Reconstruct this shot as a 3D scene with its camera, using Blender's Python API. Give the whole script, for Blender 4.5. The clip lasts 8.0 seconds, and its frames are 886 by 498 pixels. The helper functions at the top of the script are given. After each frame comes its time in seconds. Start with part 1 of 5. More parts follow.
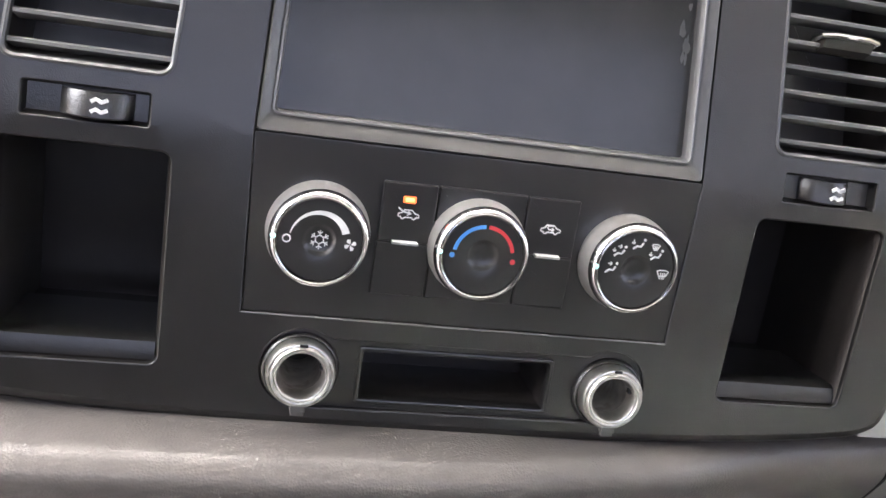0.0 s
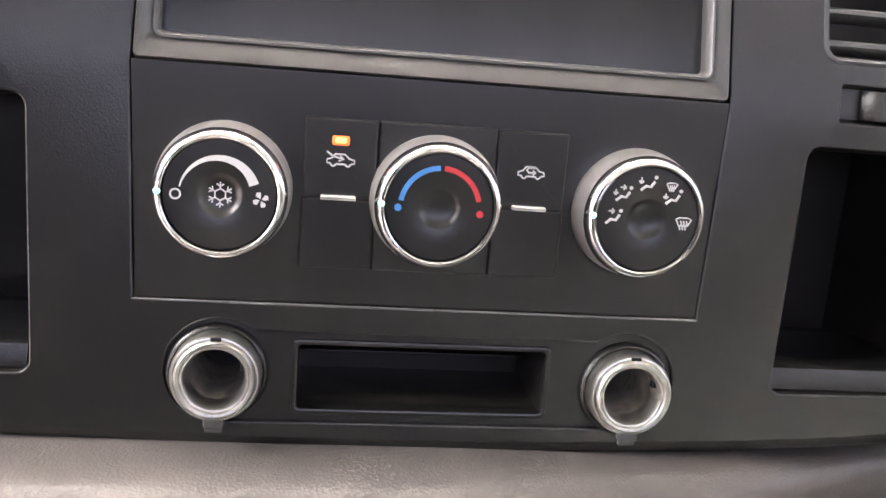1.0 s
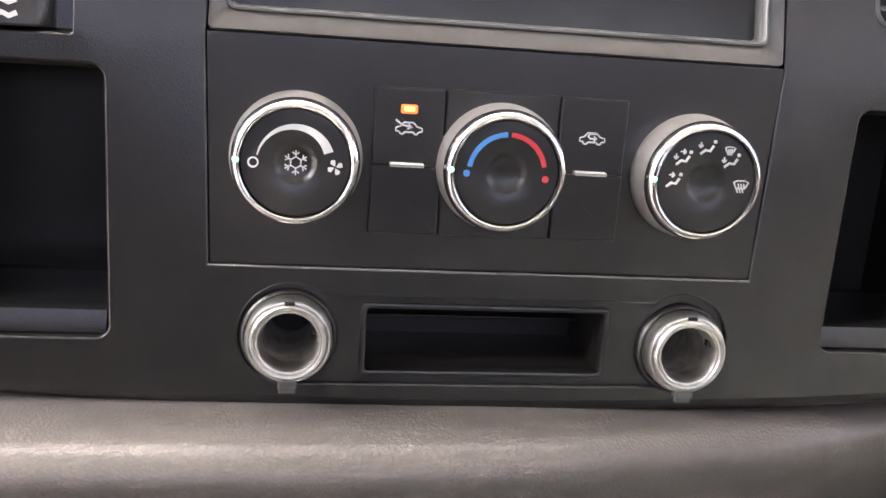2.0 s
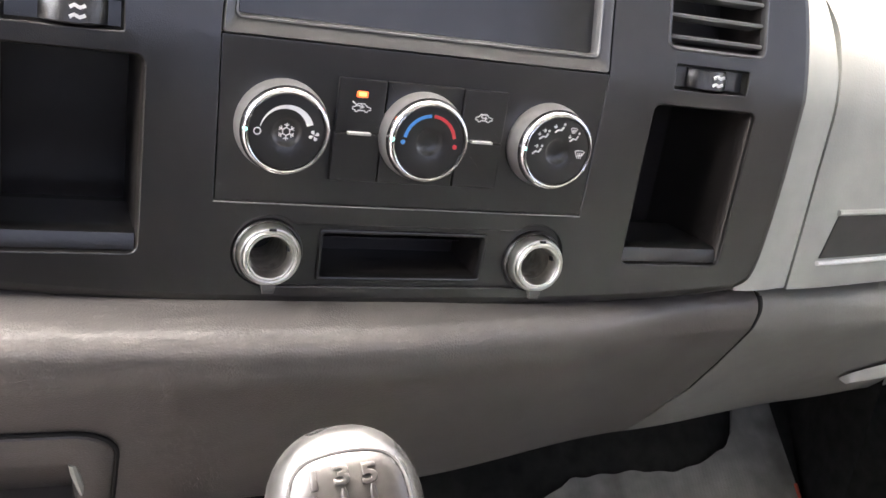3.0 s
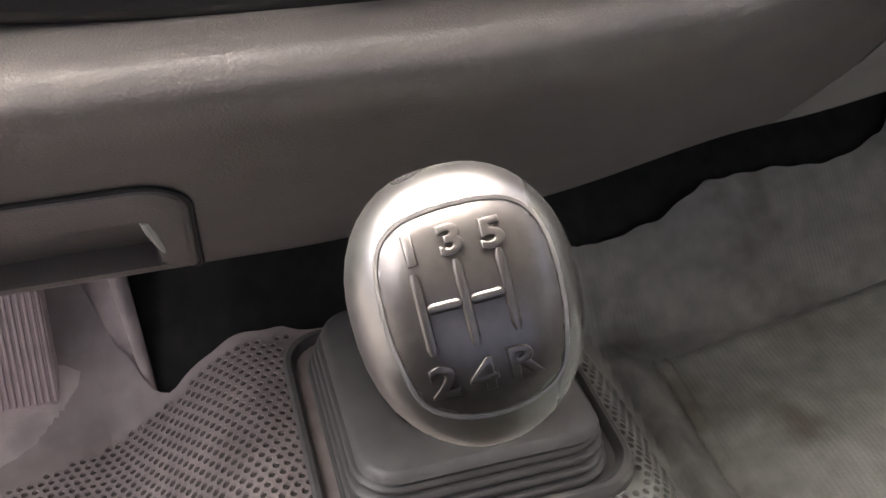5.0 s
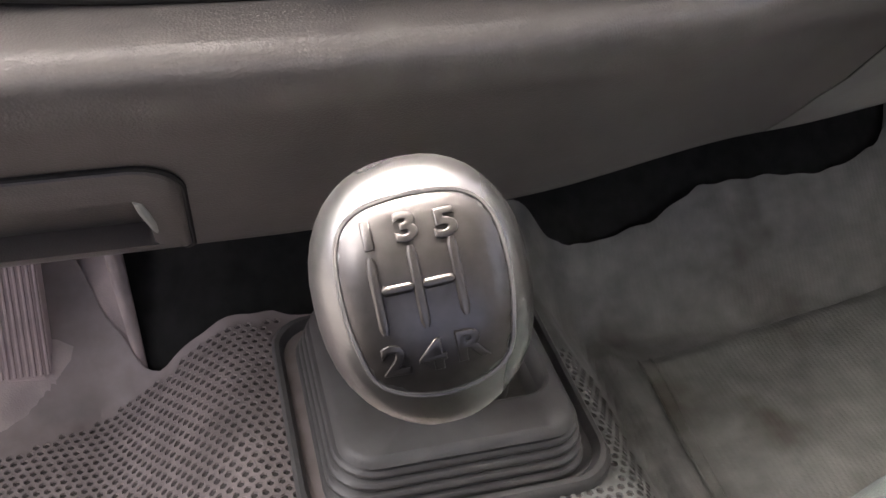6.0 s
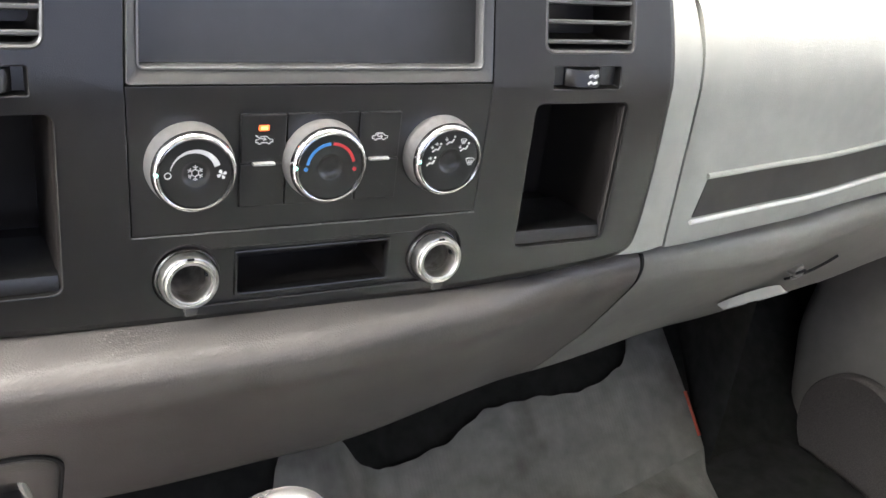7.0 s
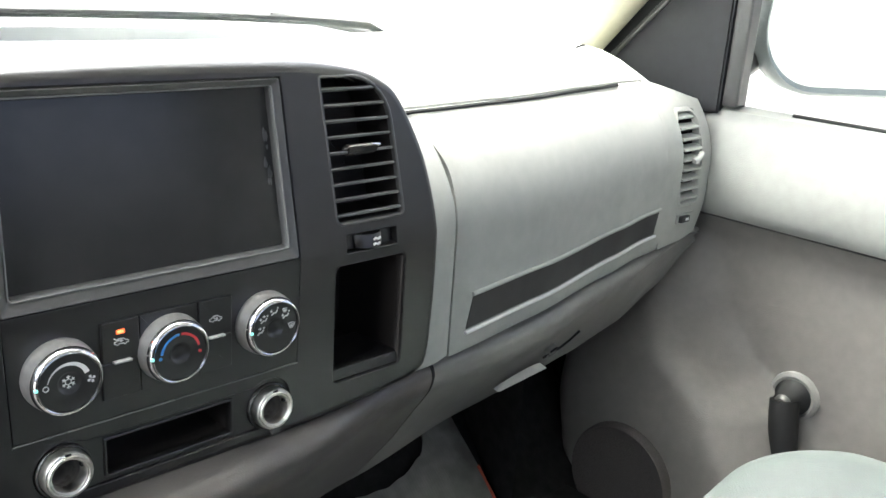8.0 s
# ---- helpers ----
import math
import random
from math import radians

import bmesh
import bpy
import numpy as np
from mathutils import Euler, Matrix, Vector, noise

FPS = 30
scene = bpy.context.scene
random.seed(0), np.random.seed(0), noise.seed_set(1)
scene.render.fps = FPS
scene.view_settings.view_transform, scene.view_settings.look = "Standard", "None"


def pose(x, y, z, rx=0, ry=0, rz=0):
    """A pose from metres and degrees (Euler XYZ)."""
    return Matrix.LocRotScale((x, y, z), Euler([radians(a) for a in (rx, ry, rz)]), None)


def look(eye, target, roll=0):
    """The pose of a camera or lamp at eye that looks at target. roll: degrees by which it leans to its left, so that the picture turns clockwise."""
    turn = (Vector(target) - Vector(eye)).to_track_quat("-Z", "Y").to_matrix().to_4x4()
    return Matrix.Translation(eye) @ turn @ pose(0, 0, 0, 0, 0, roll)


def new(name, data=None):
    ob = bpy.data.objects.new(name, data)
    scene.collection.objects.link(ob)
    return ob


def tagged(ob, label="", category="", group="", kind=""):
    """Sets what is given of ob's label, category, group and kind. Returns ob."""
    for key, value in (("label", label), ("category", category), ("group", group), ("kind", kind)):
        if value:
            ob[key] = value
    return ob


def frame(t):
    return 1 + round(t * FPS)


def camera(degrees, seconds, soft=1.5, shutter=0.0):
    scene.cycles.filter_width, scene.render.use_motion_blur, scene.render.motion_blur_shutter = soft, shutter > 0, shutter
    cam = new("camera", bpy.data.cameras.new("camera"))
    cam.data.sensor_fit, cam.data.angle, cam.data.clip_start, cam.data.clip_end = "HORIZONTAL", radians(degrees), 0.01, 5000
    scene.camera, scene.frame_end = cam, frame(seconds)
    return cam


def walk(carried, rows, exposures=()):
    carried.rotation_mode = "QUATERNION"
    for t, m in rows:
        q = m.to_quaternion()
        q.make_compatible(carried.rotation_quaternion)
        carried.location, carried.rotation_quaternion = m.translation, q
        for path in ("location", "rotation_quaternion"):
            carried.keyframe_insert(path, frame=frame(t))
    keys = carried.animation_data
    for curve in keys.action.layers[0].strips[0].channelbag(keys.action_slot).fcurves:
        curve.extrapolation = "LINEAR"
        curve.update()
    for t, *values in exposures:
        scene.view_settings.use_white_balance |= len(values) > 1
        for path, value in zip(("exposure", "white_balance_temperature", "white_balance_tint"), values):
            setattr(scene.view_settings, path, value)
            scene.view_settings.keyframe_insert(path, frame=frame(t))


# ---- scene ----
cam = camera(51.7, 8.0)
PATH = [
    (0, (-0.111, -0.42, 0.117), (0.313, 1.465, -0.399), 8.8),
    (0.3, (-0.083, -0.394, 0.095), (0.328, 1.505, -0.379), 7.0),
    (0.5, (-0.069, -0.378, 0.077), (0.31, 1.538, -0.352), 5.9),
    (0.7, (-0.061, -0.359, 0.07), (0.284, 1.564, -0.357), 5.5),
    (1, (-0.046, -0.337, 0.061), (0.243, 1.595, -0.368), 4.7),
    (1.2, (-0.043, -0.321, 0.058), (0.234, 1.608, -0.392), 4.5),
    (1.5, (-0.038, -0.309, 0.052), (0.215, 1.617, -0.425), 4.0),
    (1.7, (-0.046, -0.317, 0.051), (0.207, 1.61, -0.42), 3.9),
    (2.8, (-0.158, -0.448, 0.1), (0.471, 1.36, -0.482), 7.7),
    (3, (-0.172, -0.47, 0.106), (0.558, 1.283, -0.519), 8.9),
    (3.2, (-0.186, -0.489, 0.105), (0.624, 1.213, -0.563), 9.2),
    (3.5, (-0.206, -0.499, 0.099), (0.671, 1.123, -0.675), 9.6),
    (3.7, (-0.212, -0.49, 0.09), (0.654, 1.104, -0.751), 8.8),
    (4, (-0.2, -0.462, 0.08), (0.601, 1.109, -0.863), 7.7),
    (4.2, (-0.185, -0.446, 0.076), (0.545, 1.122, -0.929), 6.1),
    (4.5, (-0.167, -0.419, 0.069), (0.446, 1.151, -1.007), 4.0),
    (4.7, (-0.155, -0.4, 0.065), (0.383, 1.16, -1.066), 2.2),
    (5.8, (-0.137, -0.372, 0.05), (0.282, 1.125, -1.208), 1.3),
    (6, (-0.137, -0.395, 0.065), (0.333, 1.132, -1.138), 3.3),
    (6.2, (-0.142, -0.418, 0.087), (0.418, 1.13, -1.049), 4.7),
    (6.5, (-0.152, -0.456, 0.131), (0.572, 1.115, -0.874), 6.6),
    (6.8, (-0.175, -0.476, 0.164), (0.673, 1.119, -0.694), 7.3),
    (7, (-0.186, -0.484, 0.188), (0.717, 1.099, -0.636), 7.5),
    (7.2, (-0.195, -0.493, 0.203), (0.79, 1.079, -0.546), 5.9),
    (7.5, (-0.218, -0.512, 0.232), (0.909, 1.0, -0.435), 5.4),
    (7.7, (-0.244, -0.525, 0.246), (0.986, 0.917, -0.393), 5.1),
    (8, (-0.288, -0.545, 0.275), (1.072, 0.793, -0.327), 4.0),
]
walk(cam, [(t, look(eye, target, roll)) for t, eye, target, roll in PATH],
     [(0.0, 4.0, 6350, 10), (1.5, 3.96, 6750, 15), (2.9, 3.82, 6450, 10), (3.5, 3.68, 6450, 10), (4.5, 3.4, 6650, 11), (6.0, 3.2, 6500, 13), (7.0, 3.9, 6320, 6), (8.0, 3.02, 5980, 1)])

# ---- world and light ----
world = bpy.data.worlds.new("sky")
scene.world = world
world.use_nodes = True
wn = world.node_tree.nodes
sky = wn.new("ShaderNodeTexSky")
sky.sky_type = 'NISHITA'
sky.sun_disc = False
sky.sun_elevation = radians(62)
sky.sun_rotation = radians(-14)
sky.air_density = 0.14
sky.dust_density = 7.0
sky.ozone_density = 0.1
world.node_tree.links.new(sky.outputs[0], wn["Background"].inputs[0])
wn["Background"].inputs[1].default_value = 0.15
sun = new("sun", bpy.data.lights.new("sun", 'SUN'))
sun.data.energy = 0.3
sun.data.angle = radians(45)
sun.data.color = (1.0, 0.975, 0.94)
sun.matrix_world = look((-0.8, 3.3, 6.4), (0, 0, 0))
# sky light through the open driver door
doorway = new("doorway_light", bpy.data.lights.new("doorway_light", 'AREA'))
doorway.data.shape, doorway.data.size, doorway.data.size_y = 'RECTANGLE', 0.70, 0.45
doorway.data.energy = 0.75
doorway.data.spread = radians(130)
doorway.data.color = (1.0, 0.97, 0.96)
doorway.matrix_world = look((-0.84, -0.06, 0.40), (-0.24, -0.04, -0.25))


# ---- materials ----
def material(name, color, rough=0.5, metal=0.0, vary=0.12, scale=60.0, bump=0.0, bump_scale=900.0, coat=0.0,
             stain=0.0, stain_color=None, stain_scale=9.0, wear=0.08, ribs=0.0):
    """Principled surface with colour variation at two scales, uneven gloss and a fine relief."""
    m = bpy.data.materials.new(name)
    m.use_nodes = True
    nodes, links = m.node_tree.nodes, m.node_tree.links
    b = nodes["Principled BSDF"]
    b.inputs["Metallic"].default_value = metal
    b.inputs["Coat Weight"].default_value = coat
    tc = nodes.new("ShaderNodeTexCoord")
    fine = nodes.new("ShaderNodeTexNoise")
    fine.inputs["Scale"].default_value = scale
    fine.inputs["Detail"].default_value = 5.0
    links.new(tc.outputs["Object"], fine.inputs["Vector"])
    broad = nodes.new("ShaderNodeTexNoise")
    broad.inputs["Scale"].default_value = stain_scale
    broad.inputs["Detail"].default_value = 3.0
    links.new(tc.outputs["Object"], broad.inputs["Vector"])
    ramp = nodes.new("ShaderNodeMapRange")
    ramp.inputs["From Min"].default_value = 0.3
    ramp.inputs["From Max"].default_value = 0.7
    ramp.inputs["To Min"].default_value = 1 - vary
    ramp.inputs["To Max"].default_value = 1 + vary
    links.new(fine.outputs["Fac"], ramp.inputs["Value"])
    mul = nodes.new("ShaderNodeMix")
    mul.data_type, mul.blend_type = 'RGBA', 'MULTIPLY'
    mul.inputs[0].default_value = 1.0
    mul.inputs[6].default_value = (*color, 1)
    links.new(ramp.outputs[0], mul.inputs[7])
    st = nodes.new("ShaderNodeMapRange")
    st.interpolation_type = 'SMOOTHSTEP'
    st.inputs["From Min"].default_value = 0.5
    st.inputs["From Max"].default_value = 0.72
    st.inputs["To Min"].default_value = 0.0
    st.inputs["To Max"].default_value = stain
    links.new(broad.outputs["Fac"], st.inputs["Value"])
    mix = nodes.new("ShaderNodeMix")
    mix.data_type = 'RGBA'
    links.new(st.outputs[0], mix.inputs[0])
    links.new(mul.outputs[2], mix.inputs[6])
    mix.inputs[7].default_value = (*(stain_color or [c * 0.6 for c in color]), 1)
    links.new(mix.outputs[2], b.inputs["Base Color"])
    ro = nodes.new("ShaderNodeMapRange")
    ro.interpolation_type = 'SMOOTHSTEP'
    ro.inputs["From Min"].default_value = 0.15
    ro.inputs["From Max"].default_value = 0.85
    ro.inputs["To Min"].default_value = max(0.02, rough - wear)
    ro.inputs["To Max"].default_value = min(1.0, rough + wear)
    links.new(broad.outputs["Fac"], ro.inputs["Value"])
    links.new(ro.outputs[0], b.inputs["Roughness"])
    if bump:
        grain = nodes.new("ShaderNodeTexVoronoi")
        grain.inputs["Scale"].default_value = bump_scale
        links.new(tc.outputs["Object"], grain.inputs["Vector"])
        bp = nodes.new("ShaderNodeBump")
        bp.inputs["Strength"].default_value = bump
        bp.inputs["Distance"].default_value = 0.4 / bump_scale
        links.new(grain.outputs["Distance"], bp.inputs["Height"])
        if ribs:
            wave = nodes.new("ShaderNodeTexWave")
            wave.inputs["Scale"].default_value = 0.314 / ribs
            wave.inputs["Distortion"].default_value = 0.6
            links.new(tc.outputs["Object"], wave.inputs["Vector"])
            mixed = nodes.new("ShaderNodeMath")
            mixed.operation = 'MULTIPLY_ADD'
            mixed.inputs[1].default_value = 0.7
            links.new(wave.outputs["Fac"], mixed.inputs[0])
            links.new(grain.outputs["Distance"], mixed.inputs[2])
            links.new(mixed.outputs[0], bp.inputs["Height"])
        links.new(bp.outputs[0], b.inputs["Normal"])
    return m


def glow(name, color, strength):
    m = bpy.data.materials.new(name)
    m.use_nodes = True
    b = m.node_tree.nodes["Principled BSDF"]
    b.inputs["Base Color"].default_value = (*color, 1)
    b.inputs["Emission Color"].default_value = (*color, 1)
    b.inputs["Emission Strength"].default_value = strength
    return m


def glass(name, color):
    m = bpy.data.materials.new(name)
    m.use_nodes = True
    b = m.node_tree.nodes["Principled BSDF"]
    b.inputs["Base Color"].default_value = (*color, 1)
    b.inputs["Roughness"].default_value = 0.0
    b.inputs["Transmission Weight"].default_value = 1.0
    b.inputs["IOR"].default_value = 1.1
    return m


BLACK = material("black_satin_plastic", (0.011, 0.0105, 0.0105), 0.30, wear=0.03, bump=0.25, bump_scale=1500, vary=0.1, stain=0.0,
                 stain_color=(0.04, 0.037, 0.036), stain_scale=5)
BLACK_SMOOTH = material("black_smooth_plastic", (0.013, 0.0125, 0.0125), 0.31, wear=0.03, bump=0.06, bump_scale=1800, vary=0.08)
CAVITY = material("black_bin_plastic", (0.024, 0.021, 0.0195), 0.33, wear=0.03, bump=0.08, bump_scale=1200, stain=0.0,
                  stain_color=(0.035, 0.034, 0.033), stain_scale=11)
FRAME_GREY = material("charcoal_trim_plastic", (0.06, 0.06, 0.06), 0.34, vary=0.1, bump=0.1, bump_scale=1500)
# same plastic as the glove box lid, coloured darker for its weaker light
TAUPE = material("dimmed_dash_plastic", (0.130, 0.119, 0.110), 0.33, wear=0.03, bump=0.30, bump_scale=760, vary=0.05, stain=0.08,
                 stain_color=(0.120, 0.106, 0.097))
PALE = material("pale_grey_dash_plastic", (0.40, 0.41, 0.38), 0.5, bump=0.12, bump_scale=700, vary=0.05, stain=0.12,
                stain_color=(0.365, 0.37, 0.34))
STRIP = material("dark_grey_inlay", (0.045, 0.046, 0.045), 0.42, bump=0.1, bump_scale=1200)
CHROME = material("chrome_plating", (0.78, 0.77, 0.78), 0.13, metal=1.0, vary=0.05, wear=0.05)
DARK_TRIM = material("dark_cab_trim", (0.05, 0.047, 0.045), 0.8, vary=0.15)
SATIN = material("satin_silver_paint", (0.175, 0.173, 0.170), 0.26, metal=0.92, vary=0.05, scale=300, wear=0.07)
# knob satin again, darkened for the dim cab reflected in its cap
CAP_SATIN = material("satin_reflecting_dark", (0.102, 0.096, 0.092), 0.30, metal=0.9, vary=0.08, scale=350, bump=0.02, bump_scale=1500)
SATIN_DARK = material("engraved_silver", (0.16, 0.155, 0.15), 0.4, metal=0.6)
SOCKET = material("bright_nickel", (0.80, 0.78, 0.74), 0.38, metal=1.0, vary=0.2, scale=120, stain=0.5,
                  stain_color=(0.42, 0.38, 0.32), stain_scale=80)
WHITE = material("white_print", (0.78, 0.78, 0.78), 0.5, vary=0.04)
BLUE = material("blue_print", (0.08, 0.30, 0.72), 0.45, vary=0.04)
RED = material("red_print", (0.62, 0.05, 0.06), 0.45, vary=0.04)
CYAN = glow("lit_pointer", (0.35, 0.95, 0.80), 0.08)
AMBER = glow("amber_light", (1.0, 0.13, 0.03), 0.15)
LED_CORE = glow("hot_amber_light", (1.0, 0.34, 0.11), 0.2)
BRIGHT = material("bright_silver_plastic", (0.75, 0.75, 0.74), 0.35, metal=0.25, vary=0.04)
KNURL = material("knurled_silver", (0.60, 0.59, 0.58), 0.34, metal=0.85, vary=0.08, scale=200)
SCREEN = material("dark_glossy_panel", (0.034, 0.034, 0.033), 0.17, vary=0.1, scale=30, coat=0.0, wear=0.02, stain=0.2, stain_color=(0.04, 0.04, 0.04), stain_scale=18)
# same plastic as the lower panel, coloured paler for stronger light on it
LID = material("lit_dash_plastic", (0.250, 0.246, 0.228), 0.42, bump=0.25, bump_scale=620, vary=0.05, stain=0.12)
DOORPAD = material("grey_door_vinyl", (0.33, 0.34, 0.315), 0.55, bump=0.2, bump_scale=650, vary=0.05, stain=0.1)
RUBBER = material("black_rubber", (0.009, 0.009, 0.009), 0.65, vary=0.15)
SHAFT = material("dark_grey_rubber", (0.030, 0.030, 0.031), 0.55, vary=0.1)
BOOT = material("grey_boot_rubber", (0.098, 0.095, 0.092), 0.48, vary=0.1, bump=0.15, bump_scale=900)
# driver-side floor vinyls and pedal rubber: doorway light is put into the colour
NET = material("lit_worn_honeycomb_vinyl", (0.28, 0.24, 0.228), 0.55, vary=0.15, scale=50, stain=0.5, stain_color=(0.135, 0.115, 0.108), stain_scale=9)
CARPET = material("black_insulation", (0.02, 0.02, 0.019), 0.95, vary=0.25, scale=60, bump=0.1, bump_scale=900)
# darker colour for the hole bottoms, standing in for the shade inside them
HOLE = material("shaded_hole_vinyl", (0.075, 0.066, 0.062), 0.8, vary=0.2)
DUSTY_LIT = material("lit_dusty_floor_vinyl", (0.50, 0.425, 0.40), 0.6, vary=0.15, scale=40, bump=0.2, bump_scale=700, stain=0.5, stain_color=(0.16, 0.135, 0.127), stain_scale=14)
LINER = material("grey_vinyl_floor", (0.180, 0.182, 0.170), 0.62, vary=0.22, scale=40, bump=0.3, bump_scale=700, ribs=0.0045, stain=0.6,
                 stain_color=(0.055, 0.048, 0.04), stain_scale=13)
MAT = material("ribbed_floor_mat", (0.175, 0.178, 0.162), 0.7, vary=0.25, scale=35, bump=0.35, bump_scale=420, ribs=0.005, stain=0.85,
               stain_color=(0.075, 0.064, 0.048), stain_scale=12)
SEAT = material("pale_grey_vinyl", (0.075, 0.086, 0.082), 0.5, vary=0.05, bump=0.3, bump_scale=500)
PEDAL = material("grey_pedal_rubber", (0.47, 0.39, 0.375), 0.6, vary=0.12)
PILLAR = material("cream_pillar_trim", (0.55, 0.53, 0.40), 0.55, vary=0.04, bump=0.2, bump_scale=700)
PATCH = material("charcoal_patch_plastic", (0.022, 0.023, 0.026), 0.6, vary=0.08)
LINING = material("grey_headliner", (0.65, 0.65, 0.63), 0.85, vary=0.1, scale=200)
PAINT = material("white_car_paint", (0.72, 0.73, 0.72), 0.25, coat=0.5, vary=0.03)
GROUND = material("grey_concrete", (0.26, 0.255, 0.24), 0.85, vary=0.2, scale=3, bump=0.3, bump_scale=40, stain=0.4, stain_scale=0.4)
MIRROR = material("mirror_glass", (0.70, 0.78, 0.75), 0.02, metal=1.0, vary=0.01, wear=0.01)
GLASS = glass("clear_glass", (0.97, 0.99, 0.98))
BARREL = material("dull_nickel", (0.46, 0.44, 0.41), 0.55, metal=0.5, vary=0.3, scale=90, stain=0.6, stain_color=(0.2, 0.17, 0.14), stain_scale=120)
# pale colour stands for the light that falls in the finger scoop
BRIGHT_PULL = material("lit_scoop_plastic", (0.58, 0.58, 0.54), 0.4, vary=0.06, bump=0.1, bump_scale=900)
SLAT_GREY = material("dark_grey_slat_plastic", (0.14, 0.14, 0.14), 0.34, vary=0.12, bump=0.08, bump_scale=1500)
DOOR_LOW = material("grey_door_plastic", (0.185, 0.175, 0.161), 0.5, bump=0.3, bump_scale=620, vary=0.06, stain=0.15)
MIRROR_SHELL = material("grey_mirror_shell", (0.30, 0.33, 0.32), 0.4, vary=0.05)
# lighter grey that draws the highlights on black edges
LIP_GREY = material("lip_highlight_grey", (0.15, 0.15, 0.15), 0.25, vary=0.15, scale=40)
ORANGE = material("orange_plastic", (0.40, 0.06, 0.03), 0.4, vary=0.1)
GRILLE = material("speaker_cloth", (0.085, 0.075, 0.071), 0.75, vary=0.3, scale=700, bump=0.8, bump_scale=700)

CARPET.node_tree.nodes["Principled BSDF"].inputs["Specular IOR Level"].default_value = 0.15
for glossy in (BLACK, BLACK_SMOOTH, FRAME_GREY, SLAT_GREY, LIP_GREY):
    glossy.node_tree.nodes["Principled BSDF"].inputs["Specular IOR Level"].default_value = 0.9


# ---- mesh helpers ----
def part(name, bm, mat, parent=None, label="", smooth=True, sharp=35):
    """Link a bmesh as one mesh object, under a parent if there is one."""
    bmesh.ops.remove_doubles(bm, verts=bm.verts, dist=1e-6)
    bmesh.ops.recalc_face_normals(bm, faces=bm.faces)
    for f in bm.faces:
        f.smooth = smooth
    for e in bm.edges:
        if len(e.link_faces) == 2 and e.calc_face_angle(0) > radians(sharp):
            e.smooth = False
    for f in bm.faces:
        if len(f.verts) > 8:
            for e in f.edges:
                e.smooth = False
    me = bpy.data.meshes.new(name)
    bm.to_mesh(me)
    bm.free()
    me.materials.append(mat)
    ob = new(name, me)
    if parent is not None:
        ob.parent = parent
    if label:
        ob["label"] = label
    return ob


def thing(name, label, category, group="", kind="", at=None):
    ob = new(name)
    ob.empty_display_size = 0.02
    if at is not None:
        ob.matrix_world = at
    return tagged(ob, label, category, group, kind)


def rrect(x0, z0, x1, z1, r, n=5):
    """Rounded rectangle as (x, z), counter-clockwise from the lower right; r: one radius or four (lr, ur, ul, ll)."""
    rs = r if isinstance(r, (tuple, list)) else (r,) * 4
    out = []
    for (cx, cz, a0), q in zip(((x1, z0, -90), (x1, z1, 0), (x0, z1, 90), (x0, z0, 180)), rs):
        sx, sz = (1 if cx == x0 else -1), (1 if cz == z0 else -1)
        for i in range(n + 1):
            a = radians(a0 + 90 * i / n)
            out.append((cx + sx * q + q * math.cos(a), cz + sz * q + q * math.sin(a)))
    return out


def offset(loop, d):
    """The loop grown outwards by d (inwards if negative); loops run counter-clockwise."""
    n, out = len(loop), []
    for i in range(n):
        (ax, az), (bx, bz), (cx, cz) = loop[i - 1], loop[i], loop[(i + 1) % n]
        e, f = Vector((bx - ax, bz - az)), Vector((cx - bx, cz - bz))
        if e.length < 1e-9:
            e = f
        if f.length < 1e-9:
            f = e
        p, q = Vector((e.y, -e.x)).normalized(), Vector((f.y, -f.x)).normalized()
        m = (p + q)
        m = m / max(m.dot(p), 0.3) if m.length > 1e-9 else p
        out.append((bx + m.x * d, bz + m.y * d))
    return out


def ring(bm, loop, y):
    """Vertices for an (x, z) loop at depth y, or at depths y(x, z)."""
    return [bm.verts.new((x, y(x, z) if callable(y) else y, z)) for x, z in loop]


def bridge(bm, a, b, closed=True):
    n = len(a)
    for i in range(n if closed else n - 1):
        j = (i + 1) % n
        try:
            bm.faces.new((a[i], a[j], b[j], b[i]))
        except ValueError:
            pass


def loft(bm, rings, cap_start=False, cap_end=False, closed=True):
    for a, b in zip(rings, rings[1:]):
        bridge(bm, a, b, closed)
    if cap_start:
        bm.faces.new(rings[0])
    if cap_end:
        bm.faces.new(rings[-1])


def plate(outer, holes, y=0.0, depth=0.006, roll=0.002, edge=0.0012, steps=3, bm=None):
    """A flat plate facing -y with real openings and rounded edges."""
    bm = bm or bmesh.new()

    def walls(loop, r, sign):
        rings = []
        for i in range(steps + 1):
            a = math.pi / 2 * i / steps
            rings.append(ring(bm, offset(loop, -sign * r * (1 - math.sin(a))), y + r * (1 - math.cos(a))))
        rings.append(ring(bm, loop, y + depth))
        loft(bm, rings)
        return rings
    fronts = [walls(outer, roll, 1)[0]] + [walls(h, edge, -1)[0] for h in holes]
    edges = []
    for loop in fronts:
        for i in range(len(loop)):
            e = bm.edges.get((loop[i], loop[(i + 1) % len(loop)]))
            if e:
                edges.append(e)
    bmesh.ops.triangle_fill(bm, use_beauty=True, use_dissolve=False, edges=edges, normal=(0, -1, 0))
    for e in edges:
        e.smooth = False
    return bm


